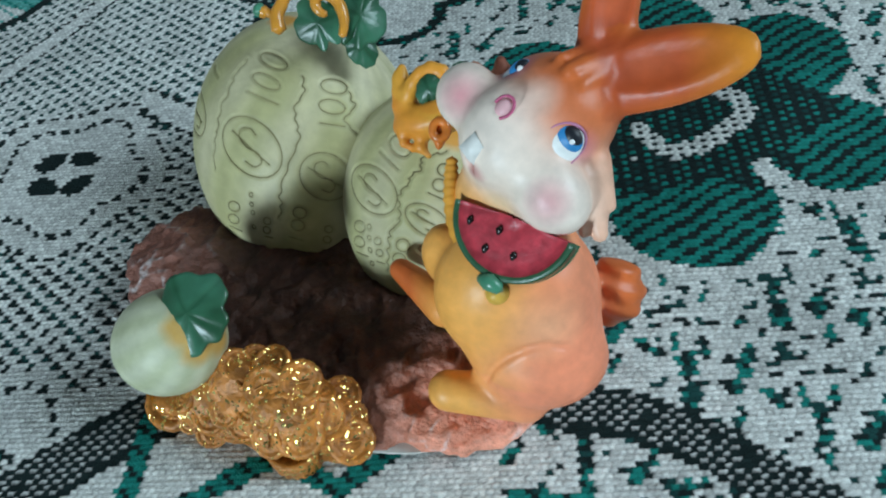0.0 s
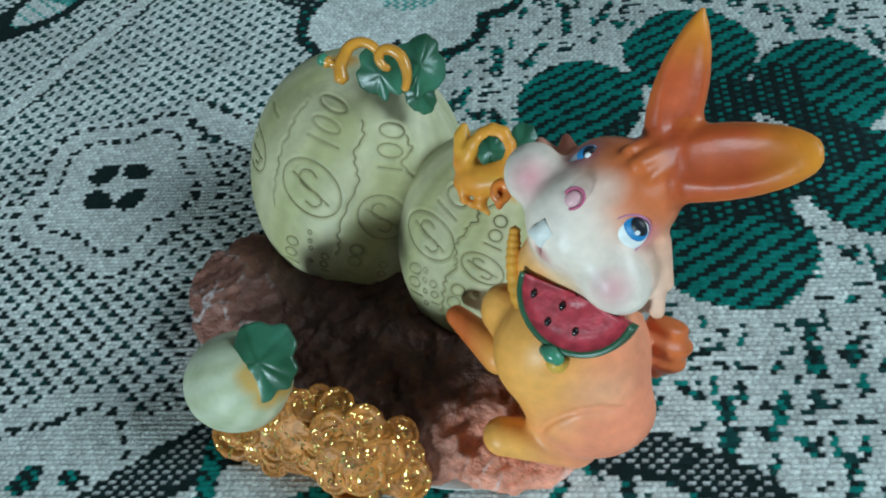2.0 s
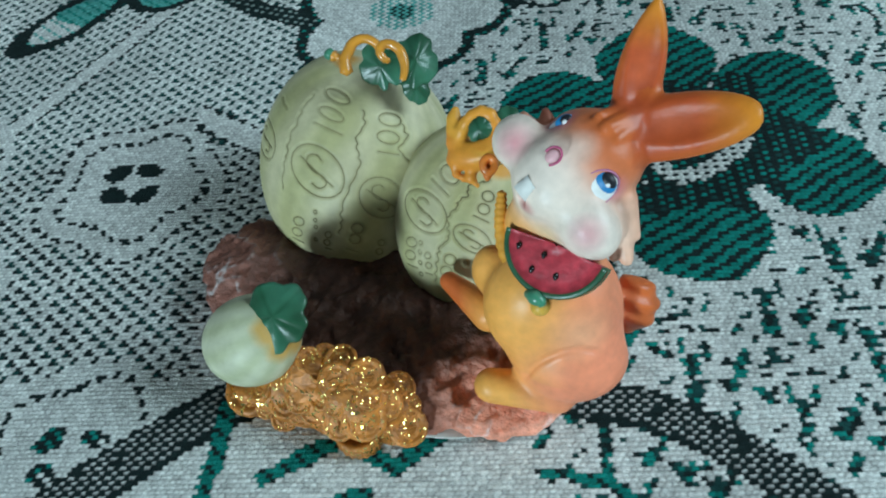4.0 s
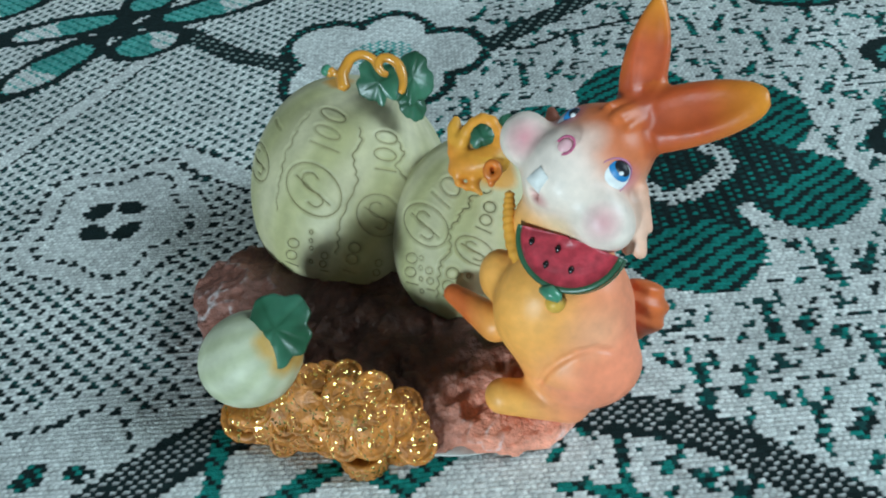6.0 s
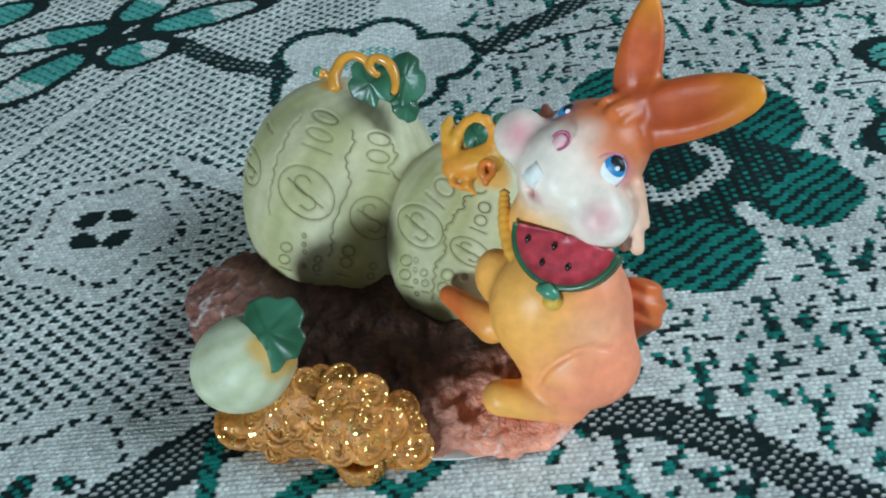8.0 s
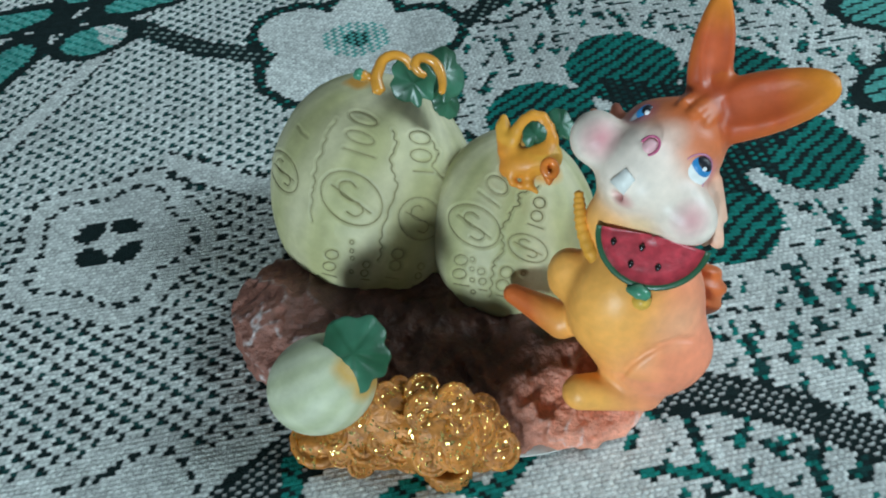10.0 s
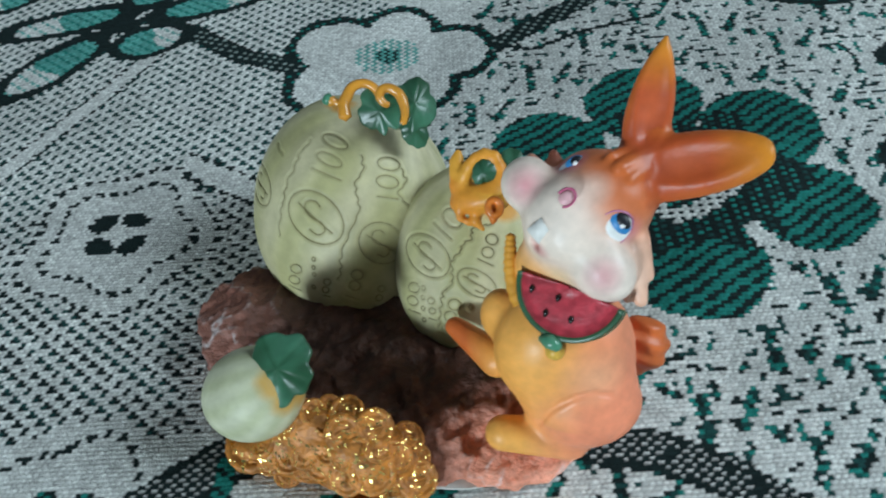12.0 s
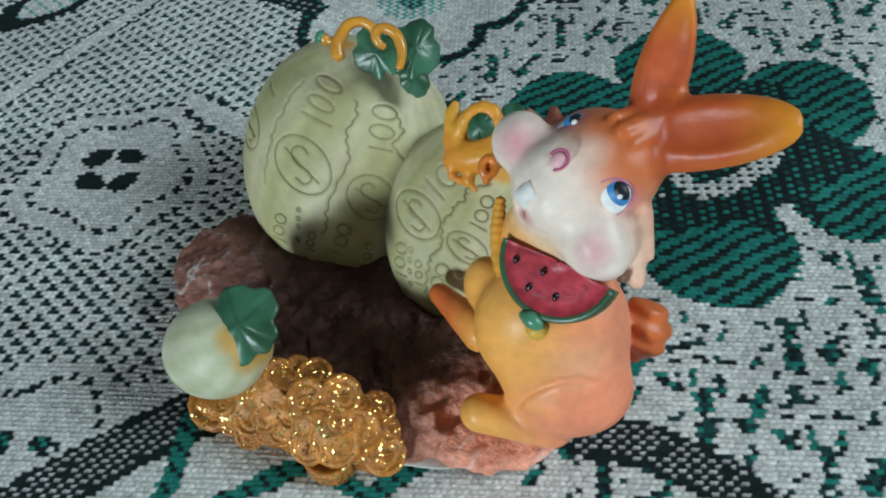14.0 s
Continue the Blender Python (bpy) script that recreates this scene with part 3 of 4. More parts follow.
top_face = sheet.faces.new(ring)
ext = bmesh.ops.extrude_face_region(sheet, geom=[top_face])
bmesh.ops.translate(sheet, verts=[g for g in ext["geom"] if isinstance(g, bmesh.types.BMVert)], vec=(0, 0, 0.0005))
part("base_sheet", sheet, FELT, figurine, "white paper glued under the base")

# melons
MELON_AXES = np.array([(1, 0, 0), (0, 0.6, 0.8), (0, -0.8, 0.6)])


def melon_point(c, a, u, v, lift=0.0):
    """The point of a melon at (u, v) of its face, lifted off the skin."""
    w = math.sqrt(max(0.0, 1 - u * u - v * v))
    q = np.array([u, v, w]) * np.asarray(a)
    n = np.array([u, v, w]) / np.asarray(a)
    return np.asarray(c) + (q + lift * n / np.linalg.norm(n)) @ MELON_AXES


def mixc(a, b, t):
    return a + (b - a) * np.clip(t, 0, 1)[:, None]


def build_melon(name, c, a, stem_uv, label, strokes=(), floor=1.0, ochre=()):
    nu, nv = 420, 250
    th, ph = np.linspace(0, 2 * np.pi, nu, endpoint=False), np.linspace(0.02, np.pi - 0.02, nv)
    s = unit((stem_uv[0], stem_uv[1], 0.25))
    e1 = unit(np.cross(s, (0.1, 0.2, 1)))
    e2 = np.cross(s, e1)
    P, T = np.meshgrid(ph, th, indexing="ij")
    d = np.cos(P)[..., None] * s + np.sin(P)[..., None] * (np.cos(T)[..., None] * e1 + np.sin(T)[..., None] * e2)
    pts = np.asarray(c) + (d * np.asarray(a)) @ MELON_AXES
    pts[..., 2] = np.maximum(pts[..., 2], floor)
    pts = pts.reshape(-1, 3)
    green, pale = np.array((0.41, 0.385, 0.19)), np.array((0.60, 0.54, 0.36))
    m = np.clip(0.28 + 0.35 * np.cos(9 * T + 1) * np.sin(P) + 1.1 * np.clip(np.cos(P) - 0.72, 0, 1) * 2, 0, 1).reshape(-1)
    m = np.clip(m + 0.2 * noise3(pts, 0.35, 6, 2), 0, 1)
    cols = green + (pale - green) * m[:, None]
    fine = np.clip(0.5 + 0.5 * np.sin(27 * T.reshape(-1) + 2 * noise3(pts, 0.2, 12, 2)), 0, 1) * 0.22
    cols = cols * (1 + 0.35 * (fine - 0.11))[:, None]
    for (pu, pv), pr in ochre:
        q = np.linalg.norm(pts - melon_point(c, a, pu, pv), axis=1) + 1.6 * noise3(pts, 0.7, 13, 2)
        cols = mixc(cols, np.broadcast_to(np.array((0.62, 0.27, 0.03)), cols.shape), np.clip((pr - q) / 2.5, 0, 1) * 0.9)
    # soft grooves along the engraved strokes, coloured darker towards their middle
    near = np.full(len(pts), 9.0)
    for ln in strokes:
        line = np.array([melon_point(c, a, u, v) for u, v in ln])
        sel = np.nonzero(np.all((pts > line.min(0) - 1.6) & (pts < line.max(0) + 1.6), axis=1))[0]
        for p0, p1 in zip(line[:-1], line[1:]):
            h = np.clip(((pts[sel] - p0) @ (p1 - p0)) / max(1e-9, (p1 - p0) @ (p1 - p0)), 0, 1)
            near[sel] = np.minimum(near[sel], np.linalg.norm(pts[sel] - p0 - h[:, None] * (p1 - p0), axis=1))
    out = (d.reshape(-1, 3) / np.asarray(a)) @ MELON_AXES
    out /= np.linalg.norm(out, axis=1)[:, None]
    lump = 0.16 * noise3(pts, 0.22, 21, 2) + 0.05 * noise3(pts, 0.9, 22, 2)
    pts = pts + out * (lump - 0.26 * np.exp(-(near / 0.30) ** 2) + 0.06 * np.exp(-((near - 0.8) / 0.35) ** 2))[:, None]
    groove_tone = np.clip(0.72 + 0.35 * noise3(pts, 0.25, 23, 2), 0.3, 1)
    cols = mixc(cols, np.broadcast_to(np.array((0.17, 0.155, 0.065)), cols.shape), np.exp(-(near / 0.34) ** 2) * groove_tone * 0.42)
    idx = np.arange(nv * nu).reshape(nv, nu)
    q = np.stack([idx[:-1], np.roll(idx, -1, 1)[:-1], np.roll(idx, -1, 1)[1:], idx[1:]], -1).reshape(-1, 4)
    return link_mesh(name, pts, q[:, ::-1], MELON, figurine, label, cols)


def nought(c, e, w):
    """An oval about c with the half axes e and w, on the melon's face."""
    t = np.linspace(0, 2 * math.pi, 26)
    return [(c[0] + e[0] * math.cos(q) + w[0] * math.sin(q), c[1] + e[1] * math.cos(q) + w[1] * math.sin(q)) for q in t]


def numeral(one, noughts, e, w):
    """A one from its two ends, and noughts about their centres."""
    (u0, v0), (u1, v1) = one
    return [[(u0 + (u1 - u0) * s, v0 + (v1 - v0) * s) for s in np.linspace(0, 1, 8)]] + [nought(c, e, w) for c in noughts]


def money_sign(c, e, w, bar=0.72):
    """A dollar sign, its bar along e, in an oval."""
    put_ = lambda p, q: (c[0] + e[0] * p + w[0] * q, c[1] + e[1] * p + w[1] * q)
    s_curve = smooth_path([(-0.10, -0.50, 0), (-0.36, -0.52, 0), (-0.55, -0.26, 0), (-0.40, 0.06, 0), (-0.05, 0.10, 0), (0.26, -0.02, 0), (0.50, 0.16, 0), (0.42, 0.50, 0), (0.12, 0.56, 0)], 5)
    return [nought(c, e, w), [put_(q[0], q[1]) for q in s_curve], [put_(k, 0.02) for k in np.linspace(-bar, bar, 10)]]


def wavy(points, amp=0.010):
    p = smooth_path([(*q, 0) for q in points], 14)
    t = np.arange(len(p))
    return [[(q[0] + amp * math.sin(k * 0.62), q[1] + 0.6 * amp * math.cos(k * 0.5)) for k, q in zip(t, p)]]


def engrave(melon, c, a, name, lines, r=0.13):
    paths = []
    for ln in lines:
        ln = np.asarray(ln, float)
        if len(ln) == 2:
            ln = np.array([ln[0] + (ln[1] - ln[0]) * s for s in np.linspace(0, 1, 8)])
        paths.append((np.array([melon_point(c, a, q[0], q[1], -0.22) for q in ln]), r, 5))
    tube_mesh(name, paths, INK, melon)


BIG_C, BIG_A = (-7.8, 200.5, 13.7), (25.6, 30.0, 23.7)
MID_C, MID_A = (22.9, 179.6, 13.4), (19.9, 25.0, 16.4)
BIG_MARKS = [("numeral", numeral(((-0.228, 0.465), (0.029, 0.36)), ((-0.068, 0.52), (-0.013, 0.651)), (0.112, -0.048), (-0.02, -0.038))),
             ("numeral", numeral(((0.341, 0.215), (0.524, 0.173)), ((0.437, 0.314), (0.456, 0.447)), (0.095, -0.026), (-0.014, -0.045))),
             ("numeral", numeral(((-0.618, -0.487), (-0.491, -0.528)), ((-0.538, -0.427), (-0.493, -0.327)), (0.053, -0.015), (-0.024, -0.036))),
             ("numeral", numeral(((-0.052, -0.567), (0.051, -0.604)), ((0.048, -0.482), (0.089, -0.39)), (0.051, -0.014), (-0.016, -0.040))),
             ("numeral", numeral(((-0.27, -0.56), (-0.20, -0.575)), ((-0.233, -0.509), (-0.203, -0.438)), (0.032, -0.002), (-0.006, -0.028))),
             ("numeral", numeral(((0.184, -0.693), (0.242, -0.716)), ((0.25, -0.62), (0.284, -0.537)), (0.030, -0.004), (-0.005, -0.029))),
             ("money_sign", money_sign((-0.232, 0.09), (0.205, -0.173), (-0.155, -0.125))),
             ("money_sign", money_sign((0.338, -0.152), (0.161, -0.112), (-0.109, -0.128))),
             ("money_sign", money_sign((-0.80, 0.335), (0.12, -0.09), (-0.05, -0.13))),
             ("wavy_line", wavy([(0.22, 0.53), (0.23, 0.427), (0.16, 0.33), (0.165, 0.22), (0.17, 0.113), (0.065, -0.05), (-0.035, -0.23), (-0.05, -0.33), (-0.10, -0.43)])),
             ("wavy_line", wavy([(-0.245, 0.671), (-0.335, 0.594), (-0.393, 0.497), (-0.493, 0.351), (-0.537, 0.227), (-0.569, 0.142), (-0.62, -0.05)])),
             ("wavy_line", wavy([(0.56, 0.40), (0.60, 0.30), (0.53, 0.22), (0.60, 0.12)])),
             ("wavy_line", wavy([(-0.60, 0.66), (-0.52, 0.57)], 0.004)),
             ("dot_mark", [nought((u, v), (0.016, 0), (0, 0.016)) for u, v in ((-0.296, -0.24), (-0.31, -0.31), (-0.316, -0.37), (-0.346, -0.483), (0.08, -0.727))])]
MID_MARKS = [("numeral", numeral(((-0.448, 0.533), (-0.276, 0.387)), ((-0.248, 0.568), (-0.086, 0.649)), (0.079, -0.068), (-0.063, -0.044))),
             ("numeral", numeral(((-0.002, 0.208), (0.164, 0.136)), ((0.115, 0.257), (0.17, 0.365)), (0.060, -0.026), (-0.028, -0.039))),
             ("numeral", numeral(((-0.858, -0.302), (-0.708, -0.315)), ((-0.792, -0.195), (-0.757, -0.06)), (0.066, -0.007), (-0.019, -0.048))),
             ("numeral", numeral(((-0.61, -0.348), (-0.523, -0.362)), ((-0.563, -0.269), (-0.565, -0.17)), (0.039, 0.0), (-0.004, -0.032))),
             ("numeral", numeral(((-0.43, -0.41), (-0.31, -0.44)), ((-0.356, -0.317), (-0.299, -0.2)), (0.065, -0.018), (-0.024, -0.050))),
             ("money_sign", money_sign((-0.563, 0.242), (0.205, -0.151), (-0.150, -0.122))),
             ("money_sign", money_sign((-0.03, -0.009), (0.196, -0.108), (-0.076, -0.092))),
             ("wavy_line", wavy([(0.20, 0.50), (0.09, 0.487), (-0.037, 0.46), (-0.06, 0.389), (-0.169, 0.334), (-0.19, 0.275), (-0.284, 0.209), (-0.30, 0.10), (-0.305, 0.004), (-0.40, -0.073), (-0.439, -0.16), (-0.473, -0.291), (-0.50, -0.42)], 0.014)),
             ("dot_mark", [nought((u, v), (0.022, 0), (0, 0.02)) for u, v in ((-0.64, -0.052), (-0.657, -0.144), (-0.67, -0.253), (-0.673, -0.374), (-0.12, -0.23))])]
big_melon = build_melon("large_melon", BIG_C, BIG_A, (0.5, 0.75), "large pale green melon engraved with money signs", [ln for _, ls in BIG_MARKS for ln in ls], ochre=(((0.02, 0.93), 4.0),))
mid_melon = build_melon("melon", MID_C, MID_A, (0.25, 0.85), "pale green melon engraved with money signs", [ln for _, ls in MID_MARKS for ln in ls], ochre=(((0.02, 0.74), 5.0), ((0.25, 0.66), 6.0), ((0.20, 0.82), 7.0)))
for melon, c, a, marks in ((big_melon, BIG_C, BIG_A, BIG_MARKS), (mid_melon, MID_C, MID_A, MID_MARKS)):
    for name, lines in marks:
        engrave(melon, c, a, name, lines)


def small_melon_mesh():
    nu, nv = 72, 48
    s = unit((0.62, -0.12, 0.45))
    e1 = unit(np.cross(s, (0, 0, 1)))
    e2 = np.cross(s, e1)
    P, T = np.meshgrid(np.linspace(0.02, np.pi - 0.02, nv), np.linspace(0, 2 * np.pi, nu, endpoint=False), indexing="ij")
    pts = np.array((-25.6, 145.0, 18.0)) + 11.8 * np.cos(P)[..., None] * s + 9.9 * np.sin(P)[..., None] * (np.cos(T)[..., None] * e1 + np.sin(T)[..., None] * e2)
    pts = pts.reshape(-1, 3)
    green, pale, ochre = np.array((0.40, 0.42, 0.25)), np.array((0.62, 0.62, 0.48)), np.array((0.55, 0.30, 0.05))
    m = np.clip(0.35 + 0.22 * np.sin(11 * T + 0.9 * np.sin(3 * P)) * np.sin(P), 0, 1).reshape(-1, 1)
    yel = np.clip((np.cos(P) - 0.72) * 7 + 0.25 * np.sin(5 * T) + 0.10 * np.sin(11 * T + 1), 0, 1).reshape(-1, 1)
    cols = green + (pale - green) * m
    cols = cols + (ochre - cols) * yel * 0.85
    idx = np.arange(nv * nu).reshape(nv, nu)
    q = np.stack([idx[:-1], np.roll(idx, -1, 1)[:-1], np.roll(idx, -1, 1)[1:], idx[1:]], -1).reshape(-1, 4)
    return link_mesh("small_melon", pts, q[:, ::-1], MELON, figurine, "small pale melon with a yellow end", cols)


small_melon = small_melon_mesh()


def leaf(name, c, n, up, size, parent, lobes=5, depth=0.22, cup=0.18, seed=1, wide=1.0, label="dark green painted leaf with veins"):
    """A lobed, cupped leaf with raised veins and real thickness."""
    u, v, w = frame3(n, up)
    nr, na = 14, 80
    ang = np.linspace(0, 2 * np.pi, na, endpoint=False)
    lob = 1 - depth * (0.5 + 0.5 * np.cos(lobes * ang + np.pi)) ** 2.6 + 0.025 * np.sin(11 * ang + seed) + 0.05 * np.sin(2 * ang + seed)
    lob *= 1 - 0.32 * np.exp(-((np.angle(np.exp(1j * (ang + np.pi / 2)))) / 0.22) ** 2)
    r = np.linspace(0, 1, nr)
    A, Rr = np.meshgrid(ang, r, indexing="ij")
    rad = Rr * lob[:, None] * size
    vein = np.abs(np.sin((lobes * A) / 2 + np.pi / 2 * 0)) * Rr
    ridge = -np.exp(-(vein / 0.14) ** 2) * 0.020 * size * (1 - 0.5 * Rr) * np.clip(Rr * 4, 0, 1)
    h = -cup * size * Rr ** 2 + 0.045 * size * Rr ** 2 * np.sin(2 + 3 * A + seed) + ridge
    top = np.asarray(c) + rad[..., None] * (np.cos(A)[..., None] * u * wide + np.sin(A)[..., None] * v) + h[..., None] * w
    bot = top - w * (0.9 - 0.4 * Rr[..., None])
    vt, vb = top.reshape(-1, 3), bot.reshape(-1, 3)
    idx = np.arange(na * nr).reshape(na, nr)
    nx = np.roll(idx, -1, 0)
    q = np.stack([idx[:, :-1], idx[:, 1:], nx[:, 1:], nx[:, :-1]], -1).reshape(-1, 4)
    side = np.stack([idx[:, -1], idx[:, -1] + na * nr, nx[:, -1] + na * nr, nx[:, -1]], -1)
    f = np.vstack([q, q[:, ::-1] + na * nr, side])
    dark, light = np.array((0.016, 0.070, 0.032)), np.array((0.05, 0.17, 0.10))
    m = (0.45 - np.exp(-(vein / 0.16) ** 2) * 0.3 + 0.45 * np.sin(A * 2 + seed) * Rr + 0.3 * noise3(top, 0.8, seed, 2)).reshape(-1, 1)
    col = np.clip(dark + (light - dark) * np.clip(m, 0, 1), 0.01, 1)
    return link_mesh(name, np.vstack([vt, vb]), f, LEAF, parent, label, np.vstack([col, col]))


leaf("leaf", (11.2, 199.6, 47.6), (0.30, -0.62, 0.72), (0.35, 0.6, 0.6), 7.0, big_melon, lobes=4, seed=2, cup=0.28, depth=0.16, wide=0.78)
leaf("leaf", (3.6, 195.8, 49.2), (-0.05, -0.80, 0.60), (-0.4, 0.6, 0.7), 5.6, big_melon, lobes=4, seed=4, cup=0.15, depth=0.2, wide=0.92)
leaf("leaf", (10.9, 196.6, 42.8), (0.25, -0.80, 0.55), (0.2, -0.6, -0.7), 4.6, big_melon, lobes=3, seed=5, cup=0.25, depth=0.12, wide=0.75)
tube_mesh("vine", [(smooth_path([(-4.0, 194.8, 49.0), (-4.2, 196.8, 50.9), (-3.3, 198.3, 52.1), (-2.2, 199.5, 53.3), (-0.5, 200.1, 53.8), (1.3, 200.0, 53.7), (3.0, 199.2, 52.8), (3.8, 198.0, 51.4)]), np.interp(np.linspace(0, 1, 57), [0, 0.2, 0.6, 1], [1.5, 1.35, 1.05, 0.9])),
                   (smooth_path([(-7.2, 197.8, 51.6), (-5.6, 197.4, 51.2), (-4.0, 196.6, 50.5)], 6), [1.25] * 4 + [0.9] * 5 + [1.1] * 4)], VINE, big_melon, "orange curled vine")
tube_mesh("tendril", [(smooth_path([(6.0, 194.0, 52.0), (4.9, 194.3, 52.6), (4.2, 195.2, 53.6), (4.8, 196.2, 54.6), (6.5, 196.4, 54.7), (8.4, 195.5, 53.7), (9.3, 193.9, 52.1), (9.4, 192.4, 50.5), (8.9, 191.0, 49.1)]), np.interp(np.linspace(0, 1, 65), [0, 0.3, 0.7, 1], [0.7, 1.05, 1.15, 0.75]))], VINE, big_melon, "orange hooked tendril")
part_knob = np.array([(-8.6, 198.2, 51.2), (-7.8, 198.0, 51.7), (-7.2, 197.9, 51.9), (-6.6, 197.8, 51.8)])
tube_mesh("stem_end", [(part_knob, [0.7, 1.35, 1.4, 0.8], 10)], STALK, big_melon, "dull green stem end")
leaf("leaf", (25.4, 176.2, 46.6), (-0.1, -0.74, 0.66), (0.1, 0.6, 0.75), 2.9, mid_melon, lobes=3, seed=7, depth=0.10, wide=0.92, cup=0.35)
leaf("leaf", (31.5, 178.5, 46.5), (0.1, -0.5, 0.85), (0.6, 0.6, 0.4), 3.6, mid_melon, lobes=3, seed=8)


def vine_field(p):
    """Horn, arch and fleshy base of the flower, moulded into one another."""
    d = np.full(p.shape[:-1], 1e9)
    for pts, radii, k in (([(20.6, 175.6, 39.4), (20.2, 177.9, 42.0), (19.9, 179.8, 43.9), (19.9, 181.3, 45.4), (20.3, 182.6, 46.8)], [2.4, 1.9, 1.5, 1.3, 0.8], 1.2),
                          ([(20.6, 177.2, 42.0), (21.6, 178.4, 44.6), (22.6, 179.0, 46.3), (24.0, 179.8, 47.5), (25.9, 180.2, 48.0), (27.7, 179.7, 47.4), (28.7, 178.2, 46.0), (28.8, 176.6, 44.4), (28.2, 174.6, 42.2)], [1.6, 1.4, 1.2, 1.15, 1.2, 1.25, 1.3, 1.5, 1.8], 0.9),
                          ([(19.6, 175.6, 38.8), (21.6, 175.2, 40.2), (24.0, 174.6, 40.8), (26.6, 174.4, 41.4), (28.8, 174.4, 41.0)], [1.4, 2.4, 2.9, 2.9, 2.2], 1.6),
                          ([(20.8, 174.9, 40.4), (19.6, 173.6, 39.0), (19.8, 172.3, 37.8), (21.6, 171.6, 37.0), (23.4, 171.8, 37.4)], [1.2, 0.8, 0.7, 0.6, 0.4], 0.8),
                          ([(23.4, 173.4, 39.6), (23.0, 171.2, 37.6), (24.4, 169.8, 36.6)], [1.6, 1.0, 0.5], 0.8)):
        for q0, q1, r0, r1 in zip(pts[:-1], pts[1:], radii[:-1], radii[1:]):
            d = smin(d, capsule(p, q0, q1, r0, r1), k)
    return d + 0.14 * noise3(p, 1.1, 31, 2)


vv, vf = surface(vine_field, (15.5, 166, 33), (33, 186, 51), 0.4)
warm = np.clip(0.45 + 0.7 * noise3(vv, 0.35, 32, 2) + 0.12 * (vv[:, 0] - 22) * (vv[:, 2] < 44), 0, 1)[:, None]
link_mesh("vine", vv, vf, PAINT, mid_melon, "orange and yellow moulded vine and flower base", np.array((0.72, 0.24, 0.028)) + (np.array((0.80, 0.40, 0.05)) - np.array((0.72, 0.24, 0.028))) * warm)
knob_u, knob_v = np.array((0.99, -0.04, -0.07)), np.array((0.08, 0.69, 0.72))
curl = [np.array((27.0, 170.2, 42.2)) + knob_u * 1.25 * math.cos(a) + knob_v * 1.55 * math.sin(a) for a in np.linspace(0, 2 * math.pi, 22, endpoint=False)]
tube_mesh("flower_knob", [(curl, 0.85, 8, True), (np.array([(26.9, 170.0, 40.9), (26.7, 169.3, 40.2), (26.5, 168.4, 39.6)]), [1.3, 1.1, 0.5], 8), (np.array([(27.0, 172.2, 41.6), (26.9, 171.6, 41.2), (26.9, 171.0, 40.9)]), [1.2, 1.3, 1.2], 8)], KNOB, mid_melon, "deep orange ring-shaped flower end")
leaf("leaf", (-18.2, 143.4, 28.6), (-0.05, -0.55, 0.83), (0.45, 0.75, 0.4), 7.6, small_melon, seed=11, cup=0.22, wide=0.98, depth=0.14)


# heap of coins
def coin_mesh():
    """A thick coin with a raised rim, a beaded edge and a raised oval with a bar."""
    prof = [(0, -1.1), (4.2, -1.1), (4.75, -0.8), (4.85, 0), (4.75, 0.8), (4.3, 1.15), (3.75, 1.15), (3.5, 0.75), (2.7, 0.70), (2.4, 1.0), (1.9, 1.0), (1.6, 0.72), (0, 0.78)]
    n = 28
    v, f = [], []
    for k, (r, z) in enumerate(prof):
        for s in range(n):
            a = 2 * math.pi * s / n
            rr = r * (1 + (0.03 if 2 <= k <= 4 and s % 2 else 0.0))
            v.append((rr * math.cos(a), rr * math.sin(a), z))
    for k in range(len(prof) - 1):
        for s in range(n):
            s2 = (s + 1) % n
            f.append((k * n + s, k * n + s2, (k + 1) * n + s2, (k + 1) * n + s))
    bv, bf = tube(smooth_path([(-2.3, -0.4, 0.85), (0, 0.3, 1.0), (2.3, 0.5, 0.85)], 3), 0.3, 5)
    v, f, _ = join([(v, f), (bv, bf)])
    me = bpy.data.meshes.new("coin")
    tri = [tuple(dict.fromkeys(q)) for q in f.tolist()]
    me.from_pydata((v * MM).tolist(), [], tri)
    me.polygons.foreach_set("use_smooth", np.full(len(me.polygons), True))
    me.materials.append(GOLD)
    return me


COIN = coin_mesh()


def heap_base(p):
    d = np.full(p.shape[:-1], 1e9)
    for c, r in (((-28, 141, 1), (6.0, 3.8, 6)), ((-20, 139, 2), (8.5, 5.3, 9)), ((-12, 137.5, 3), (7, 5.5, 11)), ((-5, 135, 4), (7.5, 6.5, 12)), ((0, 134.5, 4), (6.0, 6.5, 11)), ((6, 134.5, 2), (4.5, 5.5, 6.5)), ((-14, 141, 6), (8, 6, 10.5))):
        d = smin(d, ellipsoid(p, c, r), 2.5)
    return d


def heap_field(p):
    d = heap_base(p)
    return np.maximum(d + 0.7 * noise3(p, 0.8, 8, 3), 0.4 - p[..., 2])


hv, hf = surface(heap_field, (-40, 119, 0), (11, 152, 20), 0.7)
link_mesh("glitter_mound", hv, hf, GOLD, figurine, "gold glitter mound under the coins")
coin_rs = np.random.RandomState(3)
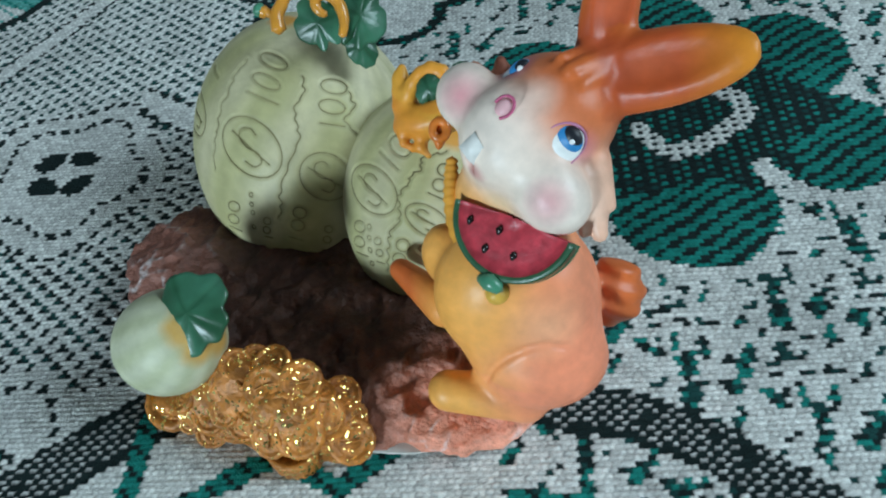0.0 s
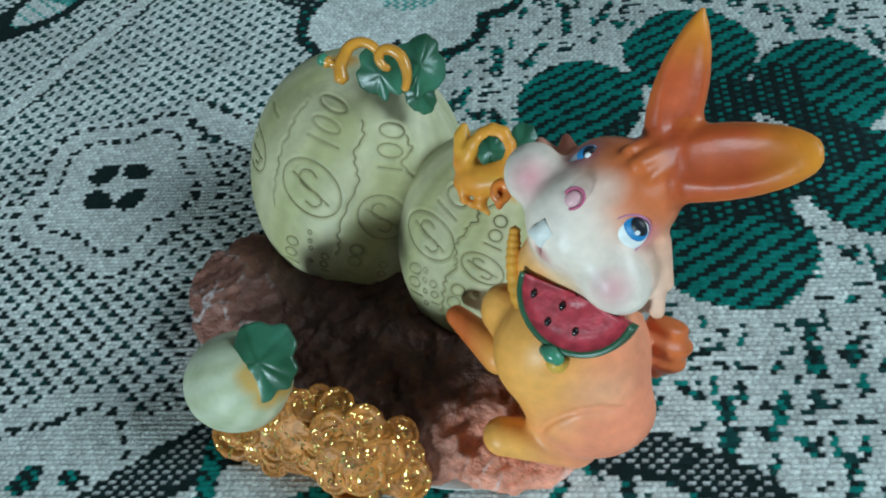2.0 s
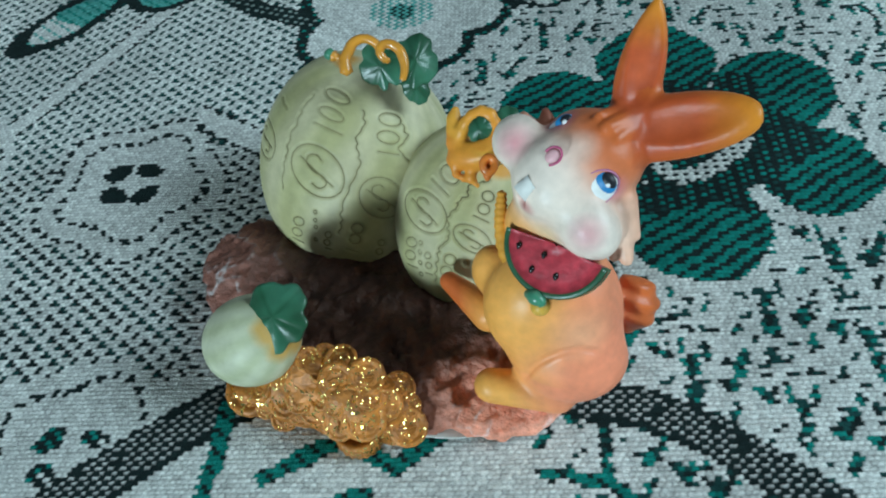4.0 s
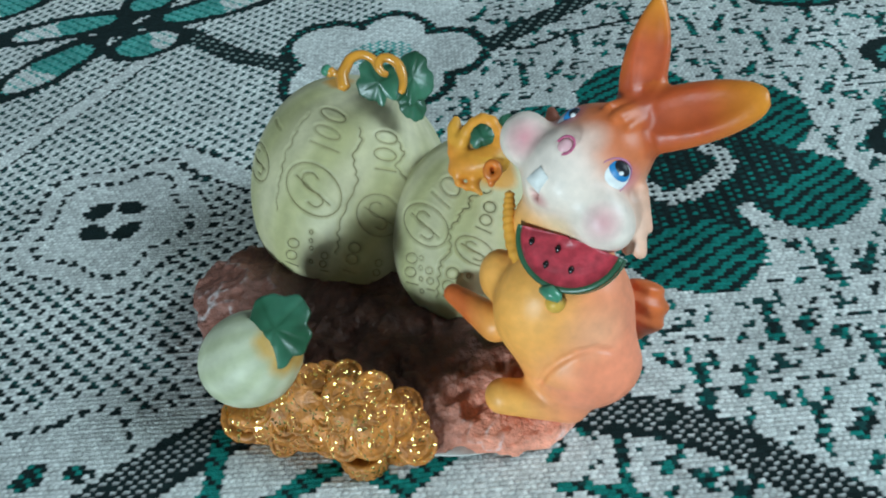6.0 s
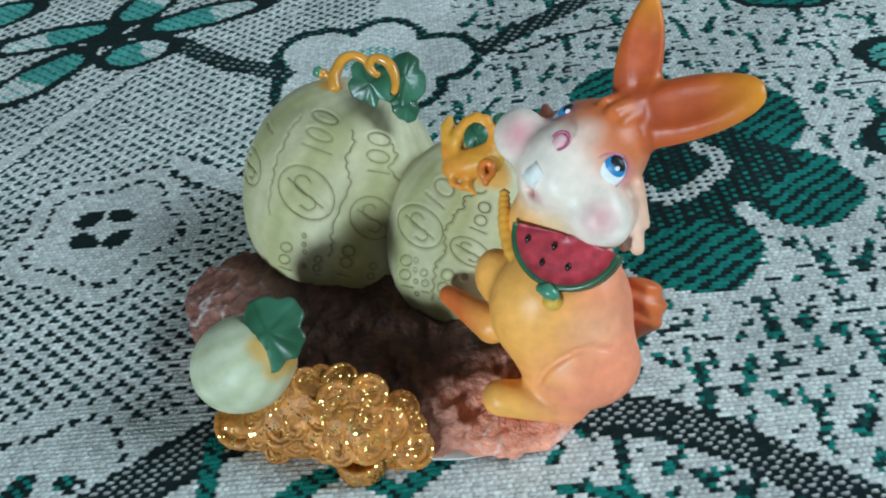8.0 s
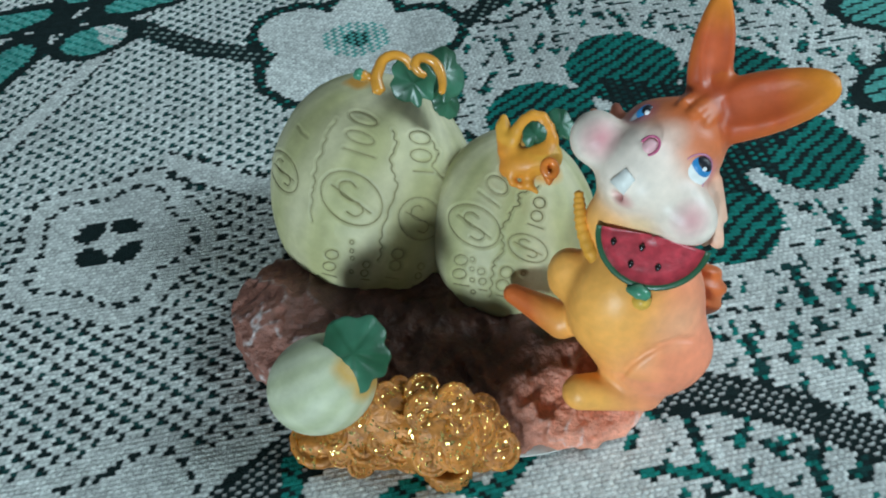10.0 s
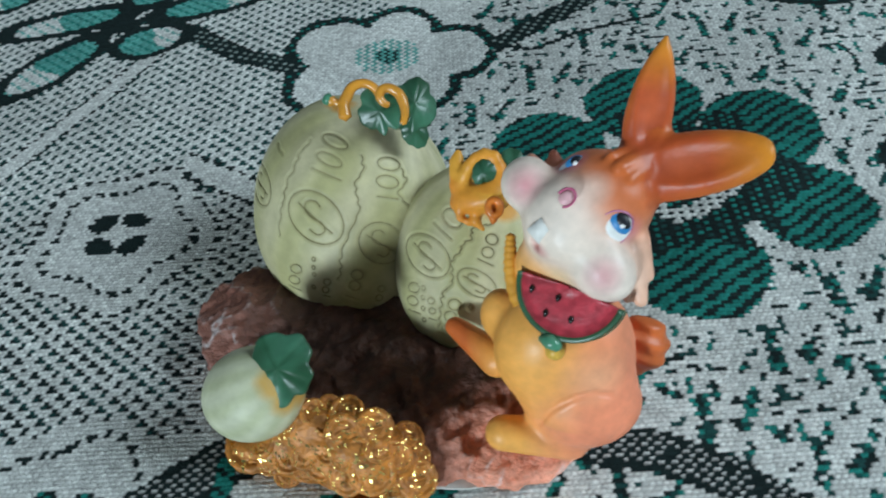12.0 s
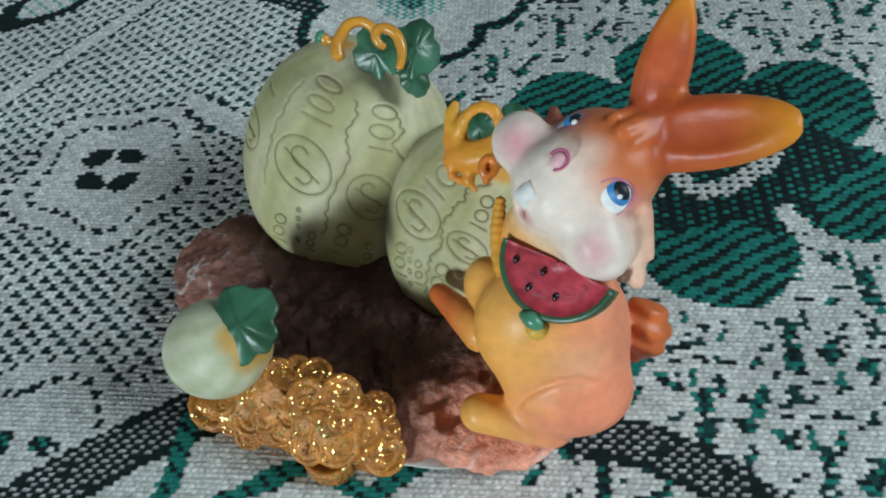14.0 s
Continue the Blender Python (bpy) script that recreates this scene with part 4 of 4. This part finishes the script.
# (place, facing, size) of the coins that lie open on the heap
spots = [((-6.7, 135.9, 15.6), (0.0, -0.5, 0.85), 0.80), ((-0.3, 136.7, 15.6), (0.12, -0.5, 0.85), 0.82), ((-6.2, 140.7, 15.6), (-0.1, -0.1, 1.0), 0.76), ((5.5, 137.6, 8.8), (0.35, -0.2, 0.9), 0.76),
         ((7.3, 130.2, 5.2), (0.2, -0.45, 0.87), 0.90), ((-1.2, 129.8, 9.6), (0.1, -0.75, 0.65), 0.98), ((-6.8, 129.6, 8.6), (-0.3, -0.75, 0.6), 0.82), ((-3.6, 132.6, 13.2), (0.0, -0.75, 0.65), 0.66),
         ((3.4, 132.6, 10.4), (0.3, -0.6, 0.75), 0.74), ((-12.6, 133.4, 7.4), (-0.1, -0.7, 0.7), 0.72), ((-19.6, 135.6, 7.2), (0.0, -0.6, 0.8), 0.74), ((-14.0, 138.4, 13.0), (0.1, -0.5, 0.85), 0.66), ((-28.6, 140.6, 4.6), (-0.12, -0.34, 0.93), 1.25)]
grad_h = 0.4
for k in coin_rs.permutation(len(hv)):
    p = hv[k]
    if p[2] < 2.0 or len(spots) > 40 or min(np.linalg.norm(p - np.array(q)) - 1.6 * (z - 0.6) for q, _, z in spots) < 3.9:
        continue
    g = np.array([heap_base((p + grad_h * e)[None])[0] - heap_base((p - grad_h * e)[None])[0] for e in np.eye(3)])
    if g[2] > -0.1 and g[1] < 0.5:
        spots.append((tuple(p - 0.7 * unit(g)), tuple(unit(unit(g) + np.array((0, -0.2, 0.4)) + coin_rs.normal(size=3) * 0.3)), coin_rs.uniform(0.52, 0.66)))
for at, n, size in spots:
    coin = new("coin", COIN)
    coin.parent = figurine
    coin.matrix_local = Matrix.Translation(Vector(at) * MM) @ Vector(unit(n)).to_track_quat("Z", "Y").to_matrix().to_4x4() @ pose(0, 0, 0, 0, 0, coin_rs.uniform(0, 360)) @ Matrix.Scale(size, 4)


def coin_stack_mesh():
    """A short roll of coins with a fluted side and a sunk top."""
    prof = [(0.0, 0.0), (5.0, 0.0), (5.4, 0.5), (5.4, 4.6), (5.0, 5.2), (4.2, 5.1), (3.9, 4.4), (0.0, 4.2)]
    n = 60
    v, f = [], []
    for k, (r, z) in enumerate(prof):
        for q in range(n):
            a = 2 * math.pi * q / n
            rr = r - (0.42 if q % 3 == 0 and 2 <= k <= 3 else 0.0)
            v.append((rr * math.cos(a) * MM, rr * math.sin(a) * MM, z * MM))
    for k in range(len(prof) - 1):
        for q in range(n):
            q2 = (q + 1) % n
            f.append((k * n + q, k * n + q2, (k + 1) * n + q2, (k + 1) * n + q))
    me = bpy.data.meshes.new("coin_roll")
    me.from_pydata(v, [], f)
    me.polygons.foreach_set("use_smooth", np.full(len(me.polygons), True))
    me.materials.append(GOLD)
    return me


roll = new("coin_roll", coin_stack_mesh())
roll.parent = figurine
roll["label"] = "short gold roll of coins with a fluted side"
roll.matrix_local = pose(-3.5 * MM, 130.6 * MM, 0.4 * MM, 5, 0, 10)

# watermelon slice
SL_N, SL_C = unit((-0.34, -0.53, 0.72)), np.array((39.4, 145.6, 45.2))
SL_U = unit(np.array((18.6, -11.8, 0.0)) - SL_N * (np.array((18.6, -11.8, 0.0)) @ SL_N))
SL_D = -np.cross(SL_N, SL_U)
watermelon = new("watermelon_slice")
watermelon.parent = figurine
watermelon["label"] = "red watermelon slice with a green rind"


def half_disc(r0, r1, z0, z1, n=36, rows=5):
    """A half ring or half disc, closed, between two radii."""
    v, f = [], []
    a = np.linspace(0.06, math.pi - 0.06, n)
    rr = np.linspace(r0, r1, rows)
    for side, z in ((0, z0), (1, z1)):
        for q in a:
            for r in rr:
                bulge = (0.35 if side else 0.0) * (1 - ((r - r0) / max(1e-6, r1 - r0) * 2 - 1) ** 2)
                v.append(SL_C + SL_U * math.cos(q) * r * 1.02 + SL_D * math.sin(q) * r * 0.98 + SL_N * (z + bulge))
    m = n * rows
    for k in range(n - 1):
        for s in range(rows - 1):
            b = k * rows + s
            f.append((b, b + 1, b + rows + 1, b + rows))
            f.append((m + b, m + b + rows, m + b + rows + 1, m + b + 1))
        for s in (0, rows - 1):
            b = k * rows + s
            f.append((b, b + rows, m + b + rows, m + b) if s else (b, m + b, m + b + rows, b + rows))
    for k in (0, n - 1):
        for s in range(rows - 1):
            b = k * rows + s
            f.append((b, m + b, m + b + 1, b + 1) if k else (b, b + 1, m + b + 1, m + b))
    return v, f


link_mesh("flesh", *half_disc(0.3, 9.3, -2.2, 0.2), FLESH, watermelon, "red flesh")
link_mesh("rind", *half_disc(9.0, 10.3, -2.5, 0.0), RIND, watermelon, "dark green rind")
for u, v in ((-6.6, 3.0), (-1.4, 2.8), (-2.6, 6.2), (2.2, 5.6)):
    p0 = SL_C + SL_U * u + SL_D * v + SL_N * 0.55
    tube_mesh("seed", [(np.array([p0 - SL_D * 0.7, p0 - SL_D * 0.2, p0 + SL_D * 0.5]), [0.4, 0.65, 0.3], 8)], SEED, watermelon)
stem_p = SL_C + SL_D * 10.6
tube_mesh("stalk", [(np.array([stem_p - SL_U * 2.0, stem_p + SL_N * 0.6, stem_p + SL_U * 1.8 + SL_D * 0.4]), [0.7, 1.5, 1.0], 8)], STALK, watermelon, "green stalk")


# the rabbit: one skin over blended forms, airbrushed in orange, yellow and white
ORANGE, DEEP, YELLOW, CREAM, PINK = np.array((0.62, 0.135, 0.030)), np.array((0.33, 0.050, 0.018)), np.array((0.88, 0.395, 0.085)), np.array((0.82, 0.69, 0.595)), np.array((0.72, 0.30, 0.32))
SALMON, PEACH = np.array((0.86, 0.27, 0.145)), np.array((0.80, 0.44, 0.30))
EARS = []
for root, tip, face, wide, blunt in (((53.6, 163.2, 60.0), (58.5, 174.4, 76.2), (0.05, -0.85, 0.55), 4.5, 0.85), ((53.7, 160.8, 58.0), (73.4, 155.6, 65.2), (-0.15, -0.62, 0.78), 6.2, 0.42)):
    root, tip = np.array(root), np.array(tip)
    e = unit(tip - root)
    nrm = unit(np.array(face) - e * (np.array(face) @ e))
    EARS.append((root, tip, np.array([np.cross(e, nrm), e, nrm]), wide, blunt))


def rabbit_parts(p):
    """(field, colour, blend) of each form."""
    yield ellipsoid(p, (39.8, 147.5, 22.0), (12.6, 11.5, 15.5)), SALMON, 4
    yield ellipsoid(p, (35.3, 145.5, 27.0), (10.5, 9.5, 13.0)), YELLOW, 4
    yield ellipsoid(p, (42.2, 139.4, 16.0), (11.6, 8.8, 10.2)), SALMON, 4.0
    yield ellipsoid(p, (43.2, 146.5, 25.0), (8.6, 10.5, 14.0)), SALMON, 4
    yield capsule(p, (25.6, 136.2, 11.2), (39.0, 135.5, 8.5), 3.7, 4.4), YELLOW, 1.5
    yield ellipsoid(p, (27.0, 153.2, 28.5), (4.4, 4.5, 6.4)), YELLOW, 2.5
    yield capsule(p, (25.5, 150.5, 17.0), (17.0, 158.4, 18.6), 4.0, 2.2), ORANGE, 1.5
    yield capsule(p, (39.0, 152.0, 36.0), (41.0, 155.0, 46.0), 8.0, 7.5), YELLOW, 4
    yield ellipsoid(p, (34.0, 154.6, 41.0), (4.2, 4.6, 6.6)), YELLOW, 3
    yield ellipsoid(p, (47.0, 159.0, 53.5), (9.2, 9.2, 9.2)), ORANGE, 3
    yield ellipsoid(p, (39.5, 155.8, 52.0), (8.0, 9.6, 8.0)), CREAM, 3
    yield ellipsoid(p, (38.6, 154.8, 56.2), (4.0, 4.2, 4.6)), CREAM, 3
    yield ellipsoid(p, (33.2, 162.8, 55.2), (5.0, 5.2, 5.2)), CREAM, 2.4
    yield ellipsoid(p, (44.8, 147.6, 48.4), (5.5, 5.6, 5.6)), CREAM, 3.2
    yield ellipsoid(p, (46.4, 145.8, 46.8), (4.3, 4.3, 4.3)), CREAM, 2.5
    yield ellipsoid(p, (44.2, 163.4, 54.6), (5.6, 5.2, 5.4)), ORANGE, 2.0
    yield capsule(p, (53.0, 161.0, 60.6), (48.8, 157.6, 62.2), 2.5, 1.5), ORANGE, 0.5
    yield capsule(p, (53.0, 159.4, 60.0), (50.2, 155.8, 61.0), 2.3, 1.1), ORANGE, 0.4
    yield capsule(p, (52.0, 162.6, 60.8), (47.6, 160.0, 63.0), 2.1, 0.9), ORANGE, 0.4
    yield capsule(p, (50.6, 151.0, 47.5), (52.2, 144.8, 41.0), 3.3, 1.3), PEACH, 1.2
    yield capsule(p, (51.8, 152.4, 49.0), (54.0, 148.0, 43.8), 2.8, 1.0), PEACH, 0.8
    yield capsule(p, (49.8, 149.6, 45.6), (49.8, 145.2, 41.2), 2.2, 0.9), PEACH, 0.6
    yield capsule(p, (36.0, 167.6, 53.0), (34.4, 168.8, 56.2), 2.6, 1.0), ORANGE, 1.0
    yield capsule(p, (39.0, 167.6, 54.0), (38.6, 168.4, 57.0), 2.2, 1.0), DEEP, 1.0
    for root, tip, axes, wide, blunt in EARS:
        ln = np.linalg.norm(tip - root)
        q = (p - root) @ axes.T
        t = np.clip(q[..., 1] / ln, -0.2, 1.05)
        half = wide * np.where(t < 0.36, (0.80 if blunt > 0.5 else 0.95) + (0.20 if blunt > 0.5 else 0.05) * np.sin(np.clip(t, 0, 0.36) / 0.36 * 1.57), np.clip(1 - ((t - 0.36) / 0.69) ** 2, 0.004, 1) ** blunt) * (1.0 - 0.10 * t)
        d = np.hypot(q[..., 0] / np.maximum(half, 0.5), (q[..., 2] + 0.035 * q[..., 0] ** 2 * 0.4) / np.maximum(0.40 * half + 0.5, 0.5)) - 1
        d = d * np.minimum(half, 0.42 * half + 0.5)
        d = np.maximum(d, np.abs(q[..., 1] - ln * 0.48) - ln * 0.56)
        groove = ellipsoid(p, root + axes[1] * ln * 0.50 + axes[2] * (0.42 * wide + 0.55), (wide * 0.66, ln * 0.46, 2.1 if blunt > 0.5 else 2.0), axes)
        fold = capsule(p, root + axes[1] * 2 + axes[2] * 1.0, root + axes[1] * ln * 0.8 + axes[2] * 1.0 + axes[0] * 0.6, 0.55, 0.3)
        if blunt > 0.5:
            groove = np.minimum(groove, fold)
        d = -smin(-d, groove, 0.8)
        yield d, None, 1.5
    q = p - np.array((55.8, 151.4, 17.4))
    swirl = q @ np.array((-0.45, -0.60, -0.62)) + 0.05 * q[..., 0] ** 2
    yield ellipsoid(p, (55.8, 151.4, 17.4), (5.6, 5.3, 7.4)) + 0.40 * np.sin(1.75 * swirl), ORANGE, 0.8


def rabbit_core(p):
    d = np.full(p.shape[:-1], 1e9)
    for f, _, k in rabbit_parts(p):
        d = smin(d, f, k)
    return d


def seat(c, n, sink, field=None):
    """The point of the rabbit's skin on the line through c along n, sunk a little."""
    n = unit(n)
    t = np.linspace(14, -14, 561)
    d = (field or rabbit_field)(np.asarray(c, float) + t[:, None] * n)
    k = int(np.argmax(d < 0))
    return np.asarray(c, float) + n * (t[k] - sink)


CREASE_WAY = (-0.12, -0.61, 0.785)
CREASE_POINTS = ((31.8, 130.6, 21.7), (33.9, 132.7, 23.3), (36.7, 133.9, 24.5), (39.9, 134.7, 25.5), (43.1, 134.8, 26.2), (46.1, 133.9, 26.3))
CREASE = [seat(q, CREASE_WAY, 0.05, rabbit_core) for q in CREASE_POINTS]


def rabbit_field(p):
    d = rabbit_core(p)
    for k in range(len(CREASE) - 1):
        d = -smin(-d, capsule(p, CREASE[k], CREASE[k + 1], 0.55, 0.55), 0.7)
    mouth = capsule(p, (32.8, 150.9, 51.9), (37.4, 149.2, 52.4), 0.9, 0.7)
    return -smin(-d, mouth, 0.7)


def blob(v, c, r, soft=0.5):
    """1 inside a painted spot, fading at its edge."""
    return np.clip((1 - np.linalg.norm((v - np.array(c)) / np.array(r), axis=1)) / soft, 0, 1)


bv, bf = surface(rabbit_field, (10, 124, 1.0), (80, 184, 82), 0.55)
wsum, csum = np.zeros(len(bv)), np.zeros((len(bv), 3))
for f, col, _ in rabbit_parts(bv):
    if col is None:
        continue
    w = np.exp(-np.clip(f, -1, 20) / 1.5)
    wsum += w
    csum += w[:, None] * col
rc = csum / np.maximum(wsum, 1e-12)[:, None]
for root, tip, axes, wide, blunt in EARS:
    q = (bv - root) @ axes.T
    ln = np.linalg.norm(tip - root)
    t = q[:, 1] / ln
    on = (t > -0.02) & (t < 1.12) & (np.abs(q[:, 0]) < wide + 1) & (np.abs(q[:, 2]) < 4.5)
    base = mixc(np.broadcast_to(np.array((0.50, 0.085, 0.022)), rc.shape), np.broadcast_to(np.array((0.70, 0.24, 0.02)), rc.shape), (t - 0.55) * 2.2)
    base = mixc(base, np.broadcast_to(np.array((0.62, 0.14, 0.06)), rc.shape), np.clip(1 - np.abs(q[:, 0]) / 2.6, 0, 1) * np.clip(0.75 - t, 0, 1) * 1.2)
    base = mixc(base, np.broadcast_to(np.array((0.80, 0.38, 0.035)), rc.shape), np.clip((np.abs(q[:, 0]) / wide - 0.70) * 2, 0, 1) * np.clip(t, 0, 1) * 0.6)
    rc = np.where(on[:, None], mixc(rc, base, (t + 0.02) * 6), rc)
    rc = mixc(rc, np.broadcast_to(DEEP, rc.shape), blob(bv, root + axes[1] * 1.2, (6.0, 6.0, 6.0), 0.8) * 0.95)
body_z = bv[:, 2]
rc = np.where((body_z < 38)[:, None], mixc(rc, np.broadcast_to(YELLOW, rc.shape), np.clip((41 - bv[:, 0]) / 14, 0, 1) * np.clip((bv[:, 0] - 19) / 6, 0, 1) * 0.9 + 0.05 * noise3(bv, 0.3, 9, 2)), rc)
rc = np.where((body_z < 38)[:, None], mixc(rc, np.broadcast_to(np.array((0.80, 0.45, 0.26)), rc.shape), blob(bv, (44, 134, 30), (9, 9, 7), 1.0) * 0.6), rc)
rc = mixc(rc, np.broadcast_to(PINK, rc.shape), blob(bv, (32.6, 159.4, 58.0), (4.8, 4.8, 4.8), 0.9))
rc = mixc(rc, np.broadcast_to(PINK, rc.shape), blob(bv, (44.4, 143.2, 50.6), (4.2, 4.2, 4.4), 0.9) * 0.85)
rc = mixc(rc, np.broadcast_to(CREAM * 1.06, rc.shape), blob(bv, (44.0, 155.0, 60.0), (4.5, 3.6, 4.0), 0.9) * 0.6)
for c in ((48.4, 152.4, 53.6), (41.8, 162.0, 58.4)):
    rc = mixc(rc, np.broadcast_to(np.array((0.55, 0.13, 0.25)), rc.shape), blob(bv, c, (4.4, 4.4, 4.4), 0.5) * 0.6)
rc = mixc(rc, np.broadcast_to(np.array((0.82, 0.62, 0.36)), rc.shape), blob(bv, (38.0, 147.2, 47.0), (6.5, 3.6, 3.2), 0.9) * 0.6)
rc = np.where((body_z < 18)[:, None], mixc(rc, np.broadcast_to(SALMON, rc.shape), np.clip((bv[:, 0] - 29) / 10, 0, 1) * np.clip((140 - bv[:, 1]) / 6, 0, 1) * 0.8), rc)
rc = mixc(rc, np.broadcast_to(np.array((0.60, 0.20, 0.20)), rc.shape), blob(bv, (35.2, 150.1, 52.0), (3.8, 2.8, 2.2), 0.6) * 0.95)
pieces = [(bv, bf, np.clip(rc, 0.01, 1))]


def dome(c, n, up, r, color, nr=9, na=26):
    """A low painted dome, such as an eye or a nose."""
    u, v, w = frame3(n, up)
    vs, fs = [np.asarray(c, float) + w * r[2]], []
    for k in range(1, nr):
        ph = math.pi * 0.62 * k / (nr - 1)
        for s in range(na):
            a = 2 * math.pi * s / na
            vs.append(np.asarray(c, float) + u * r[0] * math.sin(ph) * math.cos(a) + v * r[1] * math.sin(ph) * math.sin(a) + w * r[2] * math.cos(ph))
    for k in range(nr - 2):
        for s in range(na):
            s2 = (s + 1) % na
            b = 1 + k * na
            fs.append((b + s, b + na + s, b + na + s2, b + s2))
    for s in range(0, na, 2):
        fs.append((0, 1 + s, 1 + (s + 1) % na, 1 + (s + 2) % na))
    return np.array(vs), np.array(fs), color


FACE_UP = np.array((0.80, 0.31, 0.50))


EYE_WHITE, EYE_BLUE, BLACK = (0.80, 0.80, 0.78), (0.03, 0.22, 0.50), (0.012, 0.014, 0.02)
for c, n, shift in (((47.3, 152.8, 53.4), (-0.10, -0.82, 0.56), 1.0), ((41.0, 162.2, 58.9), (-0.30, -0.50, 0.80), 0.75)):
    n = unit(n)
    c = seat(c, n, 0.55 if shift == 1.0 else 0.95)
    u, v, w = frame3(n, FACE_UP)
    toward = unit(FACE_UP - n * (FACE_UP @ n))
    # the small white dome on each pupil is its highlight, put in as paint
    pieces += [dome(c, n, FACE_UP, (2.8, 3.4, 1.3) if shift == 1.0 else (1.4, 3.0, 0.9), EYE_WHITE if shift == 1.0 else (0.42, 0.42, 0.46)), dome(c + toward * 1.25 * shift + n * 0.40, n, FACE_UP, (2.25 if shift == 1.0 else 1.3, 1.9, 1.12 if shift == 1.0 else 0.85), EYE_BLUE),
               dome(c + toward * 1.8 * shift + n * 0.62, n, FACE_UP, (1.8 if shift == 1.0 else 1.0, 1.4, 1.0 if shift == 1.0 else 0.75), BLACK), dome(c + toward * 1.5 * shift + u * 0.45 + n * 1.28, n, FACE_UP, (0.50, 0.50, 0.45), (0.8, 0.8, 0.8))]
lid_n = unit((-0.10, -0.82, 0.56))
lid_u, lid_v, _ = frame3(lid_n, FACE_UP)
lid = [seat(np.array((47.3, 152.8, 53.4)) + lid_u * 2.95 * math.cos(a) + lid_v * 3.5 * math.sin(a), lid_n, -0.05) for a in np.linspace(-0.2, 3.0, 20)]
pieces.append((*tube(lid, np.interp(np.linspace(0, 1, 20), [0, 0.4, 1], [0.1, 0.34, 0.12]), 6), (0.52, 0.20, 0.32)))
pieces.append(dome(seat((39.3, 153.4, 59.6), (-0.35, -0.5, 0.8), 0.7), (-0.35, -0.5, 0.8), FACE_UP, (1.5, 1.8, 1.4), (0.72, 0.40, 0.42)))
tooth_u, tooth_v, tooth_w = frame3((-0.35, -0.6, 0.72), FACE_UP)
tooth_c = seat((35.0, 151.9, 53.9), (-0.35, -0.6, 0.72), 0.0)
tooth = np.array([tooth_c + tooth_u * a * (1.5 - 0.25 * c) + tooth_v * b * (1.7 - 0.2 * c) + tooth_w * c * 1.0 for c in (-1, 1) for a, b in ((-1, -1), (1, -1), (1, 0.9), (-1, 1.1))])
pieces.append((tooth, np.array([(4, 5, 6, 7), (0, 1, 5, 4), (1, 2, 6, 5), (2, 3, 7, 6), (3, 0, 4, 7)]), (0.70, 0.68, 0.64)))
nose_ring = [seat((39.2, 153.1, 60.2), (-0.35, -0.5, 0.8), -0.25) + np.array(frame3((-0.35, -0.5, 0.8), FACE_UP)[0]) * 1.5 * math.cos(a) + np.array(frame3((-0.35, -0.5, 0.8), FACE_UP)[1]) * 1.8 * math.sin(a) for a in np.linspace(-0.9, 3.4, 18)]
pieces.append((*tube(nose_ring, 0.24, 6), (0.50, 0.10, 0.20)))
scarf = smooth_path([(29.6, 159.6, 45.0), (29.3, 157.4, 43.0), (29.2, 154.6, 40.6), (29.8, 150.6, 37.8), (31.6, 146.8, 36.2), (33.6, 142.8, 36.4), (36.0, 139.0, 36.6)], 8)
pieces.append((*tube(scarf, np.interp(np.arange(len(scarf)), [0, 6, 20, len(scarf) - 1], [0.9, 1.15, 1.5, 1.4]) + 0.14 * np.sin(np.arange(len(scarf)) * 2.1), 10), (0.76, 0.34, 0.045)))
pieces.append(dome(seat((35.4, 137.4, 36.6), (-0.3, -0.75, 0.55), 0.4), (-0.3, -0.75, 0.55), FACE_UP, (1.9, 1.9, 2.2), (0.66, 0.38, 0.06)))
jv, jf, jc = join([(a, b, c) for a, b, c in pieces])
rabbit_me = bpy.data.meshes.new("rabbit_statuette")
rabbit_me.from_pydata((jv * MM).tolist(), [], [tuple(dict.fromkeys(q)) for q in jf.tolist()])
rabbit_me.polygons.foreach_set("use_smooth", np.full(len(rabbit_me.polygons), True))
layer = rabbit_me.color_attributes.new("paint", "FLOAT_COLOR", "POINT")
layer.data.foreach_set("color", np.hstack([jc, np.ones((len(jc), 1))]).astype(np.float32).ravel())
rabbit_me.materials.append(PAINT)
rabbit = new("rabbit_statuette", rabbit_me)
rabbit.parent = figurine
rabbit["label"] = "orange and yellow painted rabbit with a white muzzle"
